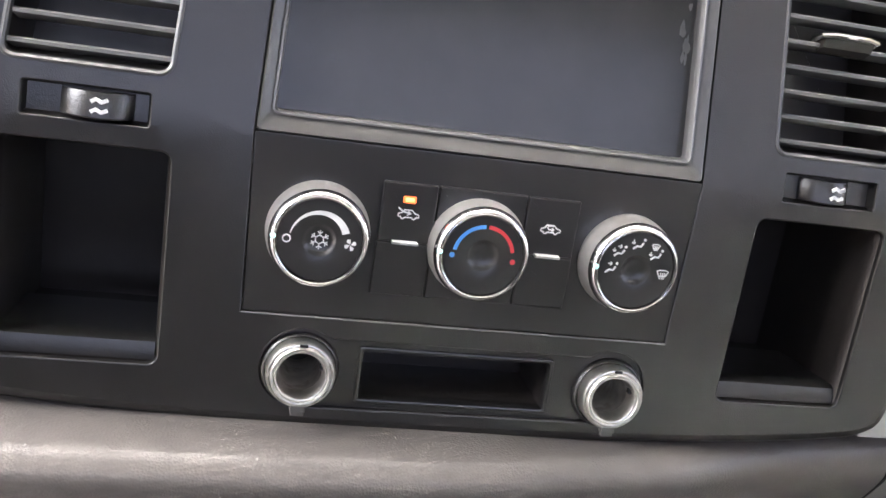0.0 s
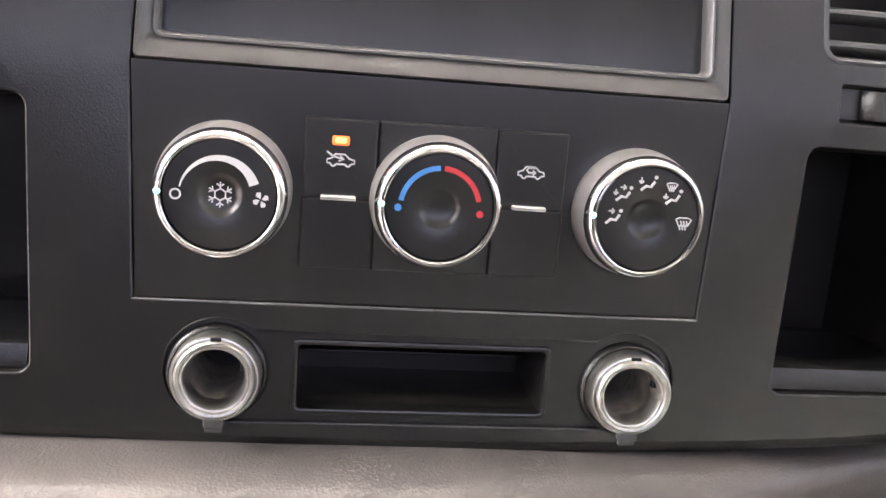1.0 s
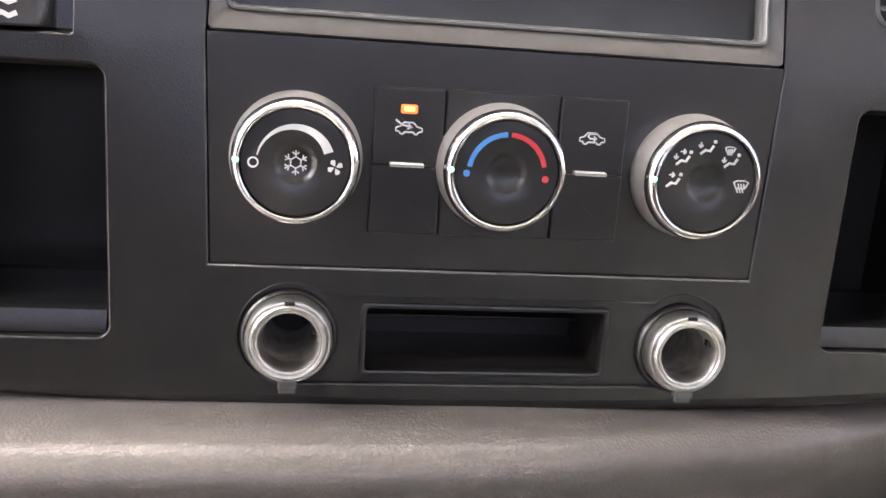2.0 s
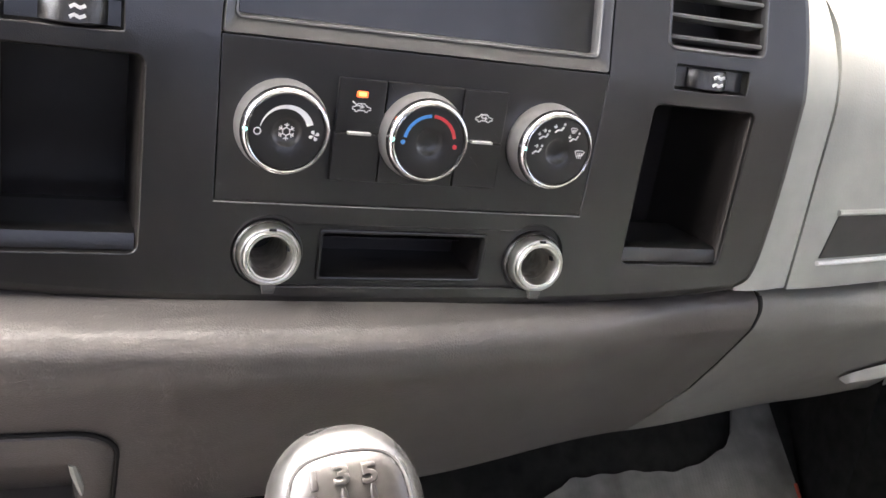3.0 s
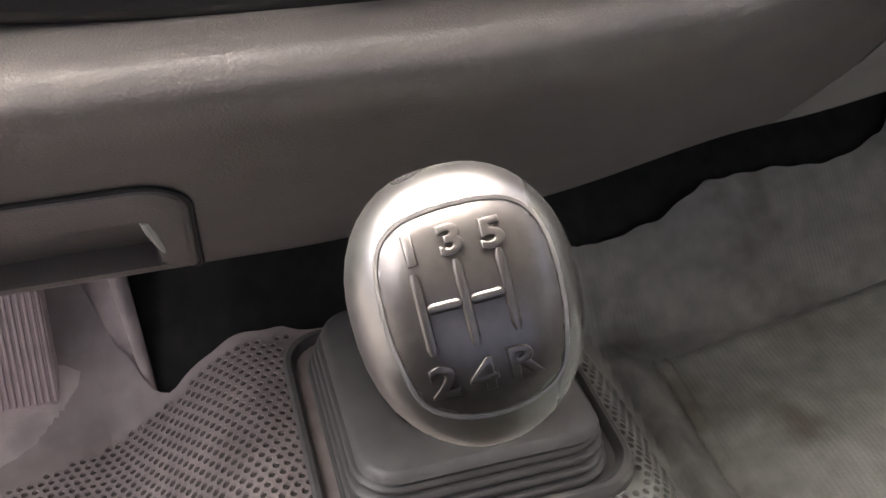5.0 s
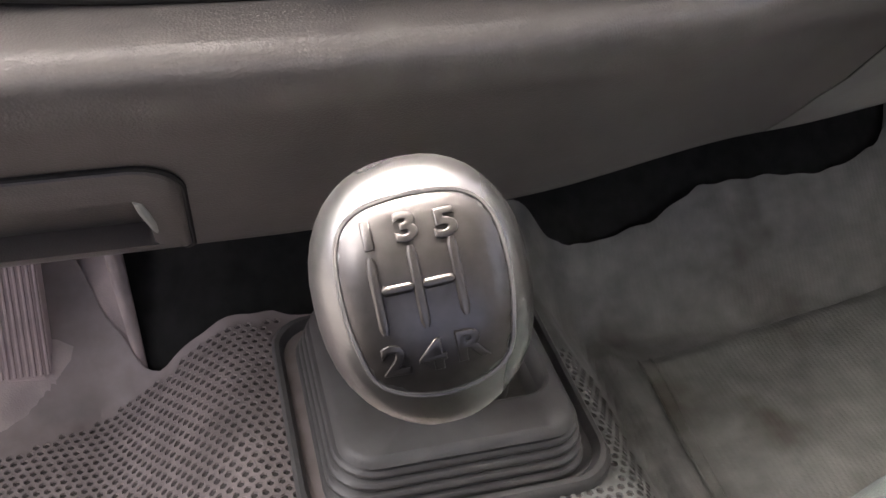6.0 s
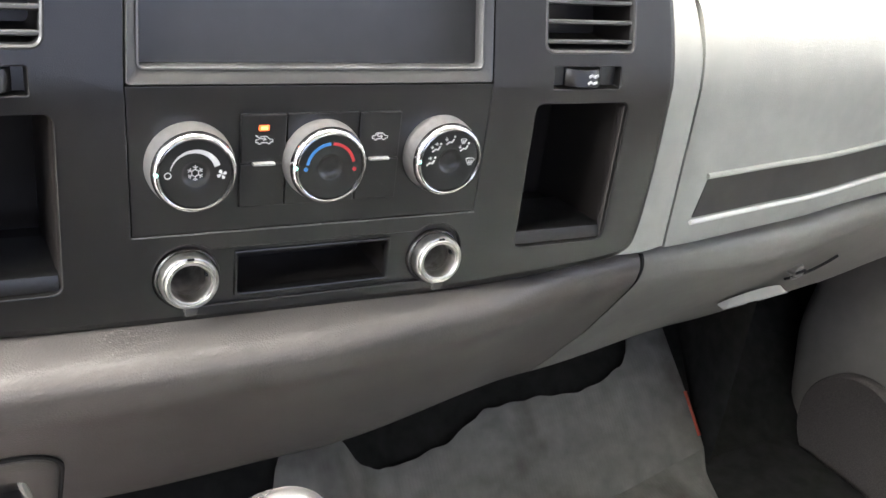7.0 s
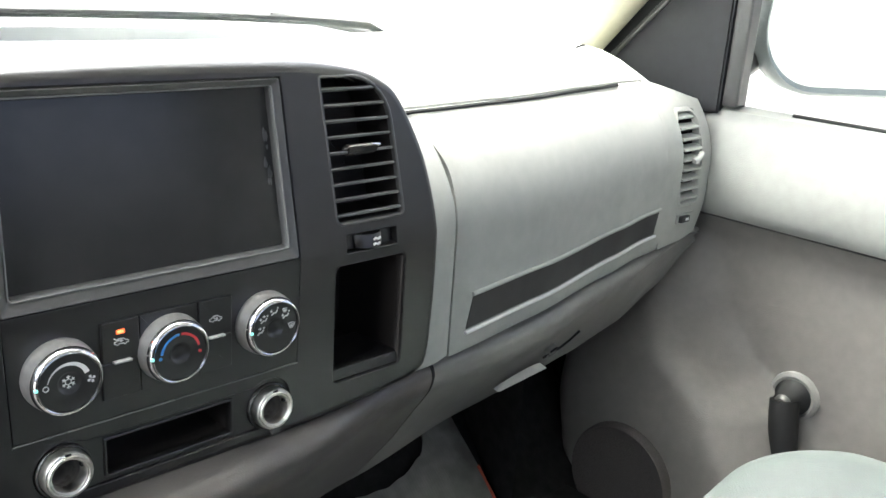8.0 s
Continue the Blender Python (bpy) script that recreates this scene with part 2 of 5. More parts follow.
def lathe(profile, n=48, bm=None, centre=(0, 0, 0)):
    """Turn a profile of (radius, y) about the y axis through centre."""
    bm = bm or bmesh.new()
    rings = []
    for r, y in profile:
        if r < 1e-7:
            rings.append([bm.verts.new((centre[0], centre[1] + y, centre[2]))])
        else:
            rings.append([bm.verts.new((centre[0] + r * math.cos(2 * math.pi * i / n), centre[1] + y, centre[2] + r * math.sin(2 * math.pi * i / n)))
                          for i in range(n)])
    for a, b in zip(rings, rings[1:]):
        if len(a) == len(b):
            bridge(bm, a, b)
        else:
            tip, loop = (a[0], b) if len(a) == 1 else (b[0], a)
            for i in range(n):
                bm.faces.new((tip, loop[i], loop[(i + 1) % n]))
    return bm


def block(x0, y0, z0, x1, y1, z1, r=0.002, bm=None, n=3):
    """A box with rounded edges."""
    bm = bm or bmesh.new()
    rings = []
    base = rrect(x0, z0, x1, z1, r, n)
    for y, d in ((y0, -r), (y0 + r * 0.3, -r * 0.3), (y0 + r, 0), (y1 - r, 0), (y1 - r * 0.3, -r * 0.3), (y1, -r)):
        rings.append(ring(bm, offset(base, d) if d else base, y))
    loft(bm, rings, True, True)
    return bm


def slab(x0, y0, z0, x1, y1, z1, bm=None):
    """A plain box for walls and panels of the shell."""
    bm = bm or bmesh.new()
    v = [bm.verts.new(p) for p in ((x0, y0, z0), (x1, y0, z0), (x1, y1, z0), (x0, y1, z0), (x0, y0, z1), (x1, y0, z1), (x1, y1, z1), (x0, y1, z1))]
    for f in ((0, 1, 2, 3), (4, 5, 6, 7), (0, 1, 5, 4), (1, 2, 6, 5), (2, 3, 7, 6), (3, 0, 4, 7)):
        bm.faces.new([v[i] for i in f])
    return bm


def tube(points, r, n=8, bm=None, caps=True):
    """A round bar along points; r: one radius, or one for each point."""
    bm = bm or bmesh.new()
    pts = [Vector(p) for p in points]
    rs = r if isinstance(r, (list, tuple)) else [r] * len(pts)
    rings, side = [], None
    for i, p in enumerate(pts):
        way = (pts[min(i + 1, len(pts) - 1)] - pts[max(i - 1, 0)]).normalized()
        if side is None:
            side = way.orthogonal().normalized()
        side = (side - way * side.dot(way)).normalized()
        up = way.cross(side)
        rings.append([bm.verts.new(p + rs[i] * (math.cos(2 * math.pi * k / n) * side + math.sin(2 * math.pi * k / n) * up)) for k in range(n)])
    loft(bm, rings, caps, caps)
    return bm


def sheet(nu, nv, f, bm=None):
    """A curved sheet: f(u, v) gives the place for u, v from 0 to 1."""
    bm = bm or bmesh.new()
    rows = [[bm.verts.new(f(i / nu, j / nv)) for j in range(nv + 1)] for i in range(nu + 1)]
    loft(bm, rows, closed=False)
    return bm


def thicken(bm, way):
    """Give an open sheet a back and sides, shifted by way."""
    bmesh.ops.recalc_face_normals(bm, faces=bm.faces)
    got = bmesh.ops.extrude_face_region(bm, geom=bm.faces[:])
    bmesh.ops.translate(bm, verts=[g for g in got["geom"] if isinstance(g, bmesh.types.BMVert)], vec=way)
    return bm


def smoothstep(a, b, x):
    t = min(1.0, max(0.0, (x - a) / (b - a)))
    return t * t * (3 - 2 * t)


def curve_through(table, x):
    """Smooth interpolation through (x, value) pairs."""
    if x <= table[0][0]:
        return table[0][1]
    for (xa, a), (xb, b) in zip(table, table[1:]):
        if x <= xb:
            return a + (b - a) * smoothstep(xa, xb, x) * 0.5 + (b - a) * (x - xa) / (xb - xa) * 0.5
    return table[-1][1]


def stroke(pts, w, y, bm=None, thick=0.0003):
    """A printed line of width w along (x, z) points, on a face at depth y."""
    bm = bm or bmesh.new()
    n = len(pts)
    left, right = [], []
    for i in range(n):
        a, b = Vector(pts[max(i - 1, 0)]), Vector(pts[min(i + 1, n - 1)])
        d = (b - a).normalized()
        nrm = Vector((-d.y, d.x)) * w / 2
        p = Vector(pts[i])
        left.append(p + nrm)
        right.append(p - nrm)
    loop = [(q.x, q.y) for q in left] + [(q.x, q.y) for q in reversed(right)]
    front, back = [bm.verts.new((x, y - thick, z)) for x, z in loop], [bm.verts.new((x, y, z)) for x, z in loop]
    bridge(bm, front, back)
    m = len(loop)
    for i in range(n - 1):
        bm.faces.new((front[i], front[i + 1], front[m - 2 - i], front[m - 1 - i]))
    return bm


def dot(cx, cz, r, y, bm=None, n=14, thick=0.0003):
    bm = bm or bmesh.new()
    loop = [(cx + r * math.cos(2 * math.pi * i / n), cz + r * math.sin(2 * math.pi * i / n)) for i in range(n)]
    a, b = ring(bm, loop, y - thick), ring(bm, loop, y)
    bridge(bm, a, b)
    bm.faces.new(a)
    return bm


def arc(cx, cz, r, a0, a1, n=20):
    return [(cx + r * math.cos(radians(a0 + (a1 - a0) * i / n)), cz + r * math.sin(radians(a0 + (a1 - a0) * i / n))) for i in range(n + 1)]


# ---- dashboard: lower panel, glove box, pale upper face and top pad ----
def face_y(x, z):
    """Depth of the pale upper dash face, which falls away towards the door and leans back above."""
    c = curve_through([(0.20, 0.006), (0.30, 0.022), (0.45, 0.034), (0.62, 0.060), (0.70, 0.073), (0.78, 0.079), (0.86, 0.080)], abs(x))
    b = max(0.0, z - 0.03) / 0.112
    return c + 0.060 * b * b


def ledge_y(x):
    """How far the lower panel's rounded top edge stands out."""
    return curve_through([(-0.1, -0.036), (0.0, -0.033), (0.12, -0.016), (0.24, 0.018), (0.31, 0.031), (0.45, 0.030), (0.66, 0.058), (0.86, 0.090)], x)


def under_y(x):
    return curve_through([(-0.1, 0.066), (0.05, 0.075), (0.27, 0.125), (0.50, 0.165), (0.60, 0.160), (0.675, 0.142), (0.74, 0.118), (0.80, 0.104), (0.86, 0.102)], x)


def lower_point(x, v):
    """Section of the lower dash from its joint under the black panel (v = 0) to the inner lip (v = 1)."""
    o, u = ledge_y(x), under_y(x)
    top = curve_through([(-0.1, -0.0965), (0.2, -0.0965), (0.31, -0.098), (0.8, -0.075)], x)
    deep = max(0.028, face_y(x, 0) + 0.012)
    low = curve_through([(0.50, -0.268), (0.60, -0.254), (0.675, -0.228), (0.74, -0.192), (0.80, -0.150), (0.885, -0.100)], x)
    k = (top - low) / (top + 0.268)
    pts = [(deep, top + 0.006), (min(deep, o + 0.03), top), (o + 0.017, top - 0.0025), (o + 0.008, top - 0.006), (o + 0.002, top - 0.013), (o + 0.002, top - 0.023),
           (o + 0.009, top - 0.04), (o * 0.62 + u * 0.38, -0.176), (o * 0.25 + u * 0.75, -0.232), (u, -0.268), (u + 0.012, -0.276), (u + 0.05, -0.272)]
    s = v * (len(pts) - 1)
    i = min(int(s), len(pts) - 2)
    f = s - i
    a, b, c, d = pts[max(i - 1, 0)], pts[i], pts[i + 1], pts[min(i + 2, len(pts) - 1)]
    y, z = (0.5 * (2 * b[n] + (c[n] - a[n]) * f + (2 * a[n] - 5 * b[n] + 4 * c[n] - d[n]) * f * f + (3 * b[n] - a[n] - 3 * c[n] + d[n]) * f ** 3) for n in (0, 1))
    return (x, y, top + (z - top) * k if z < top else z)


def seam_x(v):
    """The joint between the lower panel and the glove box door, which sweeps inwards on its way down."""
    return curve_through([(0.0, 0.2955), (0.36, 0.2955), (0.55, 0.2965), (0.64, 0.304), (0.69, 0.302), (0.73, 0.290), (0.82, 0.278), (1.0, 0.272)], v)


lower = thing("lower_dash_panel", "grained warm grey plastic lower dash panel with a rounded ledge", "dash panel")
dash_skin = sheet(150, 88, lambda u, v: lower_point(-0.62 + u * (seam_x(v) - 0.0014 - 0.0016 * (1 - v) + 0.62), v))
behind_tray = [f for f in dash_skin.faces if -0.408 < f.calc_center_median().x < -0.165 and -0.263 < f.calc_center_median().z < -0.197 and f.calc_center_median().y < under_y(f.calc_center_median().x) + 0.004]
bmesh.ops.delete(dash_skin, geom=behind_tray, context='FACES')
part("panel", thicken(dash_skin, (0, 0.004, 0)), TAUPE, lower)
# black bar that draws the shadow line along the joint
joint = bmesh.new()
tube([(x, max(0.010, face_y(x, 0) - 0.012) if x > 0.2 else 0.004, -0.0985 if x < 0.2 else -0.0985 + 0.012 * (x - 0.2)) for x in [-0.30 + 0.01 * i for i in range(41)]], [0.0022] * 33 + [0.0022 - 0.00027 * i for i in range(8)], 6, joint)
part("joint_shadow", joint, RUBBER, lower, "dark strip for the shadow line under the black panel")
glovebox = thing("glove_box", "closed grey plastic glove box in the lower dash, coloured as lit", "glove box")
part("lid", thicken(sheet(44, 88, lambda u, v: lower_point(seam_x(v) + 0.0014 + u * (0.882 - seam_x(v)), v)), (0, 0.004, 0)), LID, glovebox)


gap = bmesh.new()
tube([Vector(lower_point(seam_x(0.30 + 0.014 * i), 0.30 + 0.014 * i)) + Vector((0, 0.0010, 0)) for i in range(29)], [0.0027 - 0.00008 * i for i in range(29)], 6, gap)
part("lid_gap", gap, RUBBER, glovebox, "dark gap beside the glove box lid")


def glove_pull(parent):
    """Recessed finger pull, its lower lip coloured bright as if lit, and the lock barrel beside it."""
    def on_lid(x, z, out=0.0):
        o, u = ledge_y(x), under_y(x)
        f = (z + 0.115) / (-0.268 + 0.115)
        return (x, o + (u - o) * (0.1 + 0.9 * f) - 0.012 * math.sin(math.pi * f) - out, z)
    lip = bmesh.new()
    rows = []
    for i in range(25):
        u = i / 24
        x = 0.496 + 0.072 * u
        h = 0.0165 * math.sin(math.pi * min(1.0, 0.04 + 0.96 * u)) ** 0.6 if 0 < i < 24 else 0.0008
        zl = -0.2255 + 0.018 * u
        rows.append([lip.verts.new(on_lid(x, zl + h * a, out)) for a, out in ((1.0, 0.0), (0.75, 0.0035), (0.35, 0.0085), (0.08, 0.0110), (-0.06, 0.0100), (-0.14, 0.002))])
    loft(lip, rows, closed=False)
    part("finger_pull", lip, BRIGHT_PULL, parent, "finger pull coloured pale for the light in its scoop")
    lock = lathe([(0.0, -0.003), (0.0065, -0.003), (0.0075, -0.001), (0.0075, 0.01)], 20)
    part("lock_barrel", lock, LID, parent, "grey lock barrel").matrix_basis = Matrix.Translation(on_lid(0.555, -0.173, 0.0005))
    edge = bmesh.new()
    tube([on_lid(0.547 + 0.014 * k / 4, -0.1805 + 0.003 * k / 4 - 0.002 * math.sin(math.pi * k / 4), 0.0055) for k in range(5)], 0.0013, 6, edge)
    part("lock_edge", edge, CHROME, parent, "bright edge of the lock")
    key = bmesh.new()
    tube([on_lid(0.549 + 0.012 * k / 4, -0.1745 + 0.003 * k / 4, 0.0042) for k in range(5)], 0.0016, 6, key)
    part("key_slot", key, RUBBER, parent, "dark key slot")
    slit = bmesh.new()
    tube([on_lid(0.548 + 0.054 * i / 8, -0.1855 + 0.003 * i / 8 + 0.024 * (i / 8) ** 2.2, 0.0015) for i in range(9)], 0.0015, bm=slit)
    part("latch_slit", slit, RUBBER, parent, "dark latch edge")


glove_pull(glovebox)

# pale upper face: narrow trim by the black panel, the broad panel with its inlay, the end cap with its vent
tagged(part("side_trim", thicken(sheet(8, 40, lambda u, v: (lambda z: (lambda x: (x, face_y(x, z) - 0.004 * math.sin(math.pi * u), z))(
    0.252 - 0.10 * max(0, (z - 0.10) / 0.12) ** 2 + u * (0.052 - 0.012 * max(0, z - 0.06) / 0.1)))(-0.092 + 0.262 * v)), (0, 0.006, 0)), PALE),
    "narrow pale grey trim strip beside the black centre panel", "dash trim")
upper = thing("passenger_dash_panel", "smooth pale grey dash panel with a dark inlay strip", "dash panel")


def panel_foot(x):
    """Lower edge of the pale face, over the lid's top edge."""
    return curve_through([(0.31, -0.094), (0.55, -0.083), (0.75, -0.076), (0.82, -0.073), (0.886, -0.060)], x)


def panel_x(u, z):
    left = 0.3065 - 0.105 * max(0.0, (z - 0.085) / 0.09) ** 2
    return left + u * (0.748 - left)


def panel_point(u, v):
    z = -0.088 + 0.228 * v
    x = panel_x(u, z)
    z = panel_foot(x) + (0.140 - panel_foot(x)) * v
    return (x, face_y(x, z) - 0.003 * smoothstep(0, 0.03, u) * smoothstep(0, 0.04, v), z)


part("face", thicken(sheet(60, 40, panel_point), (0, 0.006, 0)), PALE, upper)


def inlay_edges(x):
    """Lower and upper edge of the inlay, which rises a little towards the door."""
    t = (x - 0.333) / (0.735 - 0.333)
    return -0.068 + 0.019 * t, -0.036 + 0.015 * t


def inlay_sheet(bm, x0, x1, z_lo, z_hi, out, nu=36, nv=3):
    def f(u, v):
        x = x0 + u * (x1 - x0) + 0.008 * v
        a, b = inlay_edges(x)
        z = (a + z_lo) + v * ((b + z_hi) - (a + z_lo))
        return (x, face_y(x, z) - out, z)
    return thicken(sheet(nu, nv, f, bm), (0, 0.003, 0))


part("inlay", inlay_sheet(bmesh.new(), 0.326, 0.729, 0.0, 0.0, 0.0042), STRIP, upper, "dark grey inlay strip")
# lower bead is coloured brighter, for the light on its upward side
for lo, hi in ((-0.0035, None), (None, 0.003)):
    bead = bmesh.new()
    pts = []
    for i in range(33):
        x = 0.324 + 0.408 * i / 32
        a, b = inlay_edges(x)
        z = a + lo if lo else b + hi
        pts.append((x + (0.008 if hi else 0), face_y(x, z) - (0.0035 if hi else 0.0050), z))
    tube(pts, 0.0024 if hi else 0.0021, 8, bead)
    part("inlay_edge", bead, PALE if hi else BRIGHT, upper, "raised pale edge of the inlay")

slot_line = bmesh.new()
tube([(x, face_y(x, 0.1385) - 0.0022, 0.1385 + 0.0035 * (x - 0.272)) for x in [0.272 + 0.0103 * i for i in range(41)]], 0.0024, 6, slot_line)
part("lid_joint", slot_line, RUBBER, upper, "dark joint under the top pad")
cap = thing("dash_end_cap", "pale grey plastic dash end cap beside the door", "dash panel")
def cap_point(u, v):
    foot = panel_foot(0.75 + 0.136 * u)
    z = foot + (0.144 - 0.036 * smoothstep(0.73, 0.885, 0.75 + 0.11 * u) - foot) * v
    x = 0.7500 + u * (0.136 - 0.030 * smoothstep(-0.015, -0.088, z))
    return (x, face_y(x, z) - 0.002 + 0.045 * max(0.0, (u - 0.80) / 0.2) ** 2.2, z)


cf = sheet(72, 100, cap_point)
gone = [f for f in cf.faces if 0.7895 < f.calc_center_median().x < 0.8385 and -0.0205 < f.calc_center_median().z < 0.1045]
bmesh.ops.delete(cf, geom=gone, context='FACES')
part("face", thicken(cf, (0, 0.008, 0)), PALE, cap)


def pad_point(u, v):
    """Top pad: rolls over from the face and runs forward to the windscreen."""
    x = -0.878 + 1.756 * u
    rim = curve_through([(0.0, 0.194), (0.13, 0.1915), (0.174, 0.1865), (0.204, 0.178), (0.227, 0.161), (0.243, 0.1425)], abs(x))
    z0 = max(0.1425, rim) - 0.036 * smoothstep(0.73, 0.885, abs(x))
    mid = 1 - smoothstep(0.235, 0.262, abs(x))
    prof = [(0.0, 0.0), (0.010, 0.011), (0.022, 0.022), (0.037, 0.033), (0.06, 0.043), (0.095, 0.050), (0.16, 0.055), (0.27, 0.054), (0.45, 0.050), (0.52, 0.040)]
    s = v * (len(prof) - 1)
    i = min(int(s), len(prof) - 2)
    f = s - i
    dy, dz = (prof[i][k] * (1 - f) + prof[i + 1][k] * f for k in (0, 1))
    drop = 0.040 * smoothstep(0.52, 0.90, abs(x))
    base = face_y(x, 0.1425) * (1 - mid) + (0.020 + 0.165 * (z0 - 0.046)) * mid
    dz *= 1 - 0.97 * max(0.0, z0 - 0.1425) / 0.052
    return (x, base + dy, z0 + dz * (1 - 0.4 * smoothstep(0.7, 0.86, abs(x))) - drop * (dy / 0.2 if dy < 0.2 else 1) - 0.042 * smoothstep(0.08, 0.5, dy))


top_pad = thing("dash_top_pad", "pale grey dash top pad running to the windscreen", "dash top")
part("pad", thicken(sheet(90, 36, pad_point), (0, 0.0, -0.006)), PALE, top_pad)
for k in range(4):
    bar = bmesh.new()
    tube([Vector(pad_point(0.880 + 0.006 * k + 0.003 * i / 3, 0.42 + 0.012 * k)) + Vector((0, 0, 0.0004)) for i in range(4)], 0.0014, 6, bar)
    part("defroster_slot", bar, RUBBER, top_pad, "small dark defroster slot")
tagged(part("driver_dash_panel", thicken(sheet(24, 20, lambda u, v: (lambda x, z: (x, face_y(x, z), z))(-0.86 + u * 0.604, -0.09 + 0.230 * v)), (0, 0.006, 0)), PALE),
                   "pale grey dash panel on the driver side", "dash panel")


# ---- black centre panel with its openings ----
LEAN_FROM, LEAN = 0.046, 0.165


def lean_at(z):
    """How far the centre panel has gone back at height z."""
    return LEAN * max(0.0, z - LEAN_FROM)


def lean_back(bm):
    """The panel leans back above the heater controls."""
    bmesh.ops.bisect_plane(bm, geom=bm.verts[:] + bm.edges[:] + bm.faces[:], plane_co=(0, 0, LEAN_FROM), plane_no=(0, 0, 1))
    for v in bm.verts:
        v.co.y += lean_at(v.co.z)
    return bm


def smooth_loop(pts, n=4):
    """Closed loop through pts, rounded between them."""
    out, m = [], len(pts)
    for i in range(m):
        p0, p1, p2, p3 = (Vector(pts[(i + k - 1) % m]) for k in range(4))
        for k in range(n):
            t = k / n
            q = 0.5 * (2 * p1 + (p2 - p0) * t + (2 * p0 - 5 * p1 + 4 * p2 - p3) * t * t + (3 * p1 - p0 - 3 * p2 + p3) * t ** 3)
            out.append((q.x, q.y))
    return out


half = [(0.08, -0.0985), (0.16, -0.0955), (0.220, -0.0905), (0.246, -0.085), (0.257, -0.072), (0.261, -0.03), (0.262, 0.02), (0.260, 0.065), (0.249, 0.115), (0.225, 0.163),
        (0.204, 0.180), (0.174, 0.189), (0.129, 0.194), (0.06, 0.196)]
STACK = smooth_loop([(0, -0.0995)] + half + [(0, 0.1965)] + [(-x, z) for x, z in reversed(half)])
VENT = rrect(0.149, 0.0680, 0.2205, 0.1835, (0.006, 0.036, 0.003, 0.006), 7)
VENT = [(x - 0.0085 * (z - 0.0680) / 0.1155 - (0.004 * (z - 0.0680) / 0.1155 if x > 0.19 else 0), z) for x, z in VENT]
BIN = rrect(0.1465, -0.0685, 0.2215, 0.0345, 0.005)
SWITCH = rrect(0.157, 0.0447, 0.2105, 0.0590, 0.001, 2)
UNIT = [(-0.1095, -0.0378), (0.1095, -0.0378), (0.1112, 0.048), (0.1054, 0.185), (-0.1054, 0.185), (-0.1112, 0.048)]


def mirrored(loop):
    return [(-x, z) for x, z in reversed(loop)]


def circle(cx, cz, r, n=32):
    return [(cx + r * math.cos(2 * math.pi * i / n), cz + r * math.sin(2 * math.pi * i / n)) for i in range(n)]


SOCKET_X, SOCKET_Z = 0.079, -0.0655
SCOOP_R, SCOOP_TOP, SCOOP_LOW = 0.0205, -0.0492, -0.0858
SCOOP_LEFT, SCOOP_RIGHT = -0.0778, 0.0826


def scoop_loop():
    """Outline of the shallow recess that holds both sockets and the slot between them."""
    out = []
    a0 = 180 + math.degrees(math.asin((SOCKET_Z - SCOOP_LOW) / SCOOP_R))
    a1 = 180 - math.degrees(math.asin((SCOOP_TOP - SOCKET_Z) / SCOOP_R)) + 360
    right = arc(SCOOP_RIGHT, SOCKET_Z, SCOOP_R, a0, a1, 30)
    return right + [(SCOOP_LEFT + SCOOP_RIGHT - x, z) for x, z in reversed(right)]


SCOOP = scoop_loop()
stack = thing("centre_panel", "black satin plastic centre panel with openings for vents, bins and controls", "centre console panel")
holes = [VENT, mirrored(VENT), BIN, mirrored(BIN), SWITCH, mirrored(SWITCH), UNIT,
         SCOOP]
part("fascia", lean_back(plate(STACK, holes, 0.0, 0.022, 0.007, 0.0009)), BLACK, stack)


def bin_box(parent, side):
    """Open storage bin: rounded mouth, deep dark box, raised sill along its lower edge."""
    loop = BIN if side > 0 else mirrored(BIN)
    bm = bmesh.new()
    rings = [ring(bm, offset(loop, 0.001), 0.002), ring(bm, offset(loop, -0.001), 0.0045), ring(bm, offset(loop, -0.0022), 0.012), ring(bm, offset(loop, -0.004), 0.078),
             ring(bm, offset(loop, -0.0045), 0.084)]
    loft(bm, rings, False, True)
    part("storage_bin", bm, CAVITY, parent, "deep open storage bin")
    x0, x1 = (0.148, 0.220) if side > 0 else (-0.220, -0.148)
    sill = bmesh.new()
    prof = [(0.0030, -0.0675), (0.0034, -0.0635), (0.0050, -0.0590), (0.0075, -0.0575), (0.016, -0.0575), (0.060, -0.0590), (0.060, -0.0670)]
    loft(sill, [[sill.verts.new((x, y, z)) for y, z in prof] for x in (x0, x0 + 0.002, x1 - 0.002, x1)], True, True)
    part("sill", sill, BLACK, parent, "raised sill of the bin")


# thin bar drawn as the highlight on the bay's lower edge
edge_line = tube([(-0.1097, -0.0004, -0.0382), (0.1097, -0.0004, -0.0382)], 0.0006, 6)
part("edge_highlight", edge_line, LIP_GREY, stack, "painted highlight along the edge below the heater controls")
bin_box(stack, 1)
bin_box(stack, -1)

# rectangular recess between the sockets with its narrow slot
well = plate(offset(SCOOP, 0.002), [rrect(-0.0485, -0.0808, 0.0498, -0.0542, 0.0015, 2), circle(SCOOP_RIGHT, SOCKET_Z, 0.0160), circle(SCOOP_LEFT, SOCKET_Z, 0.0160)], 0.0024, 0.006, 0.0005, 0.0006, 1)
part("slot_surround", well, BLACK, stack)
rim = plate(rrect(-0.0505, -0.0828, 0.0518, -0.0522, 0.002, 2), [rrect(-0.0482, -0.0805, 0.0495, -0.0545, 0.0015, 2)], 0.0008, 0.006, 0.0009, 0.0009, 2)
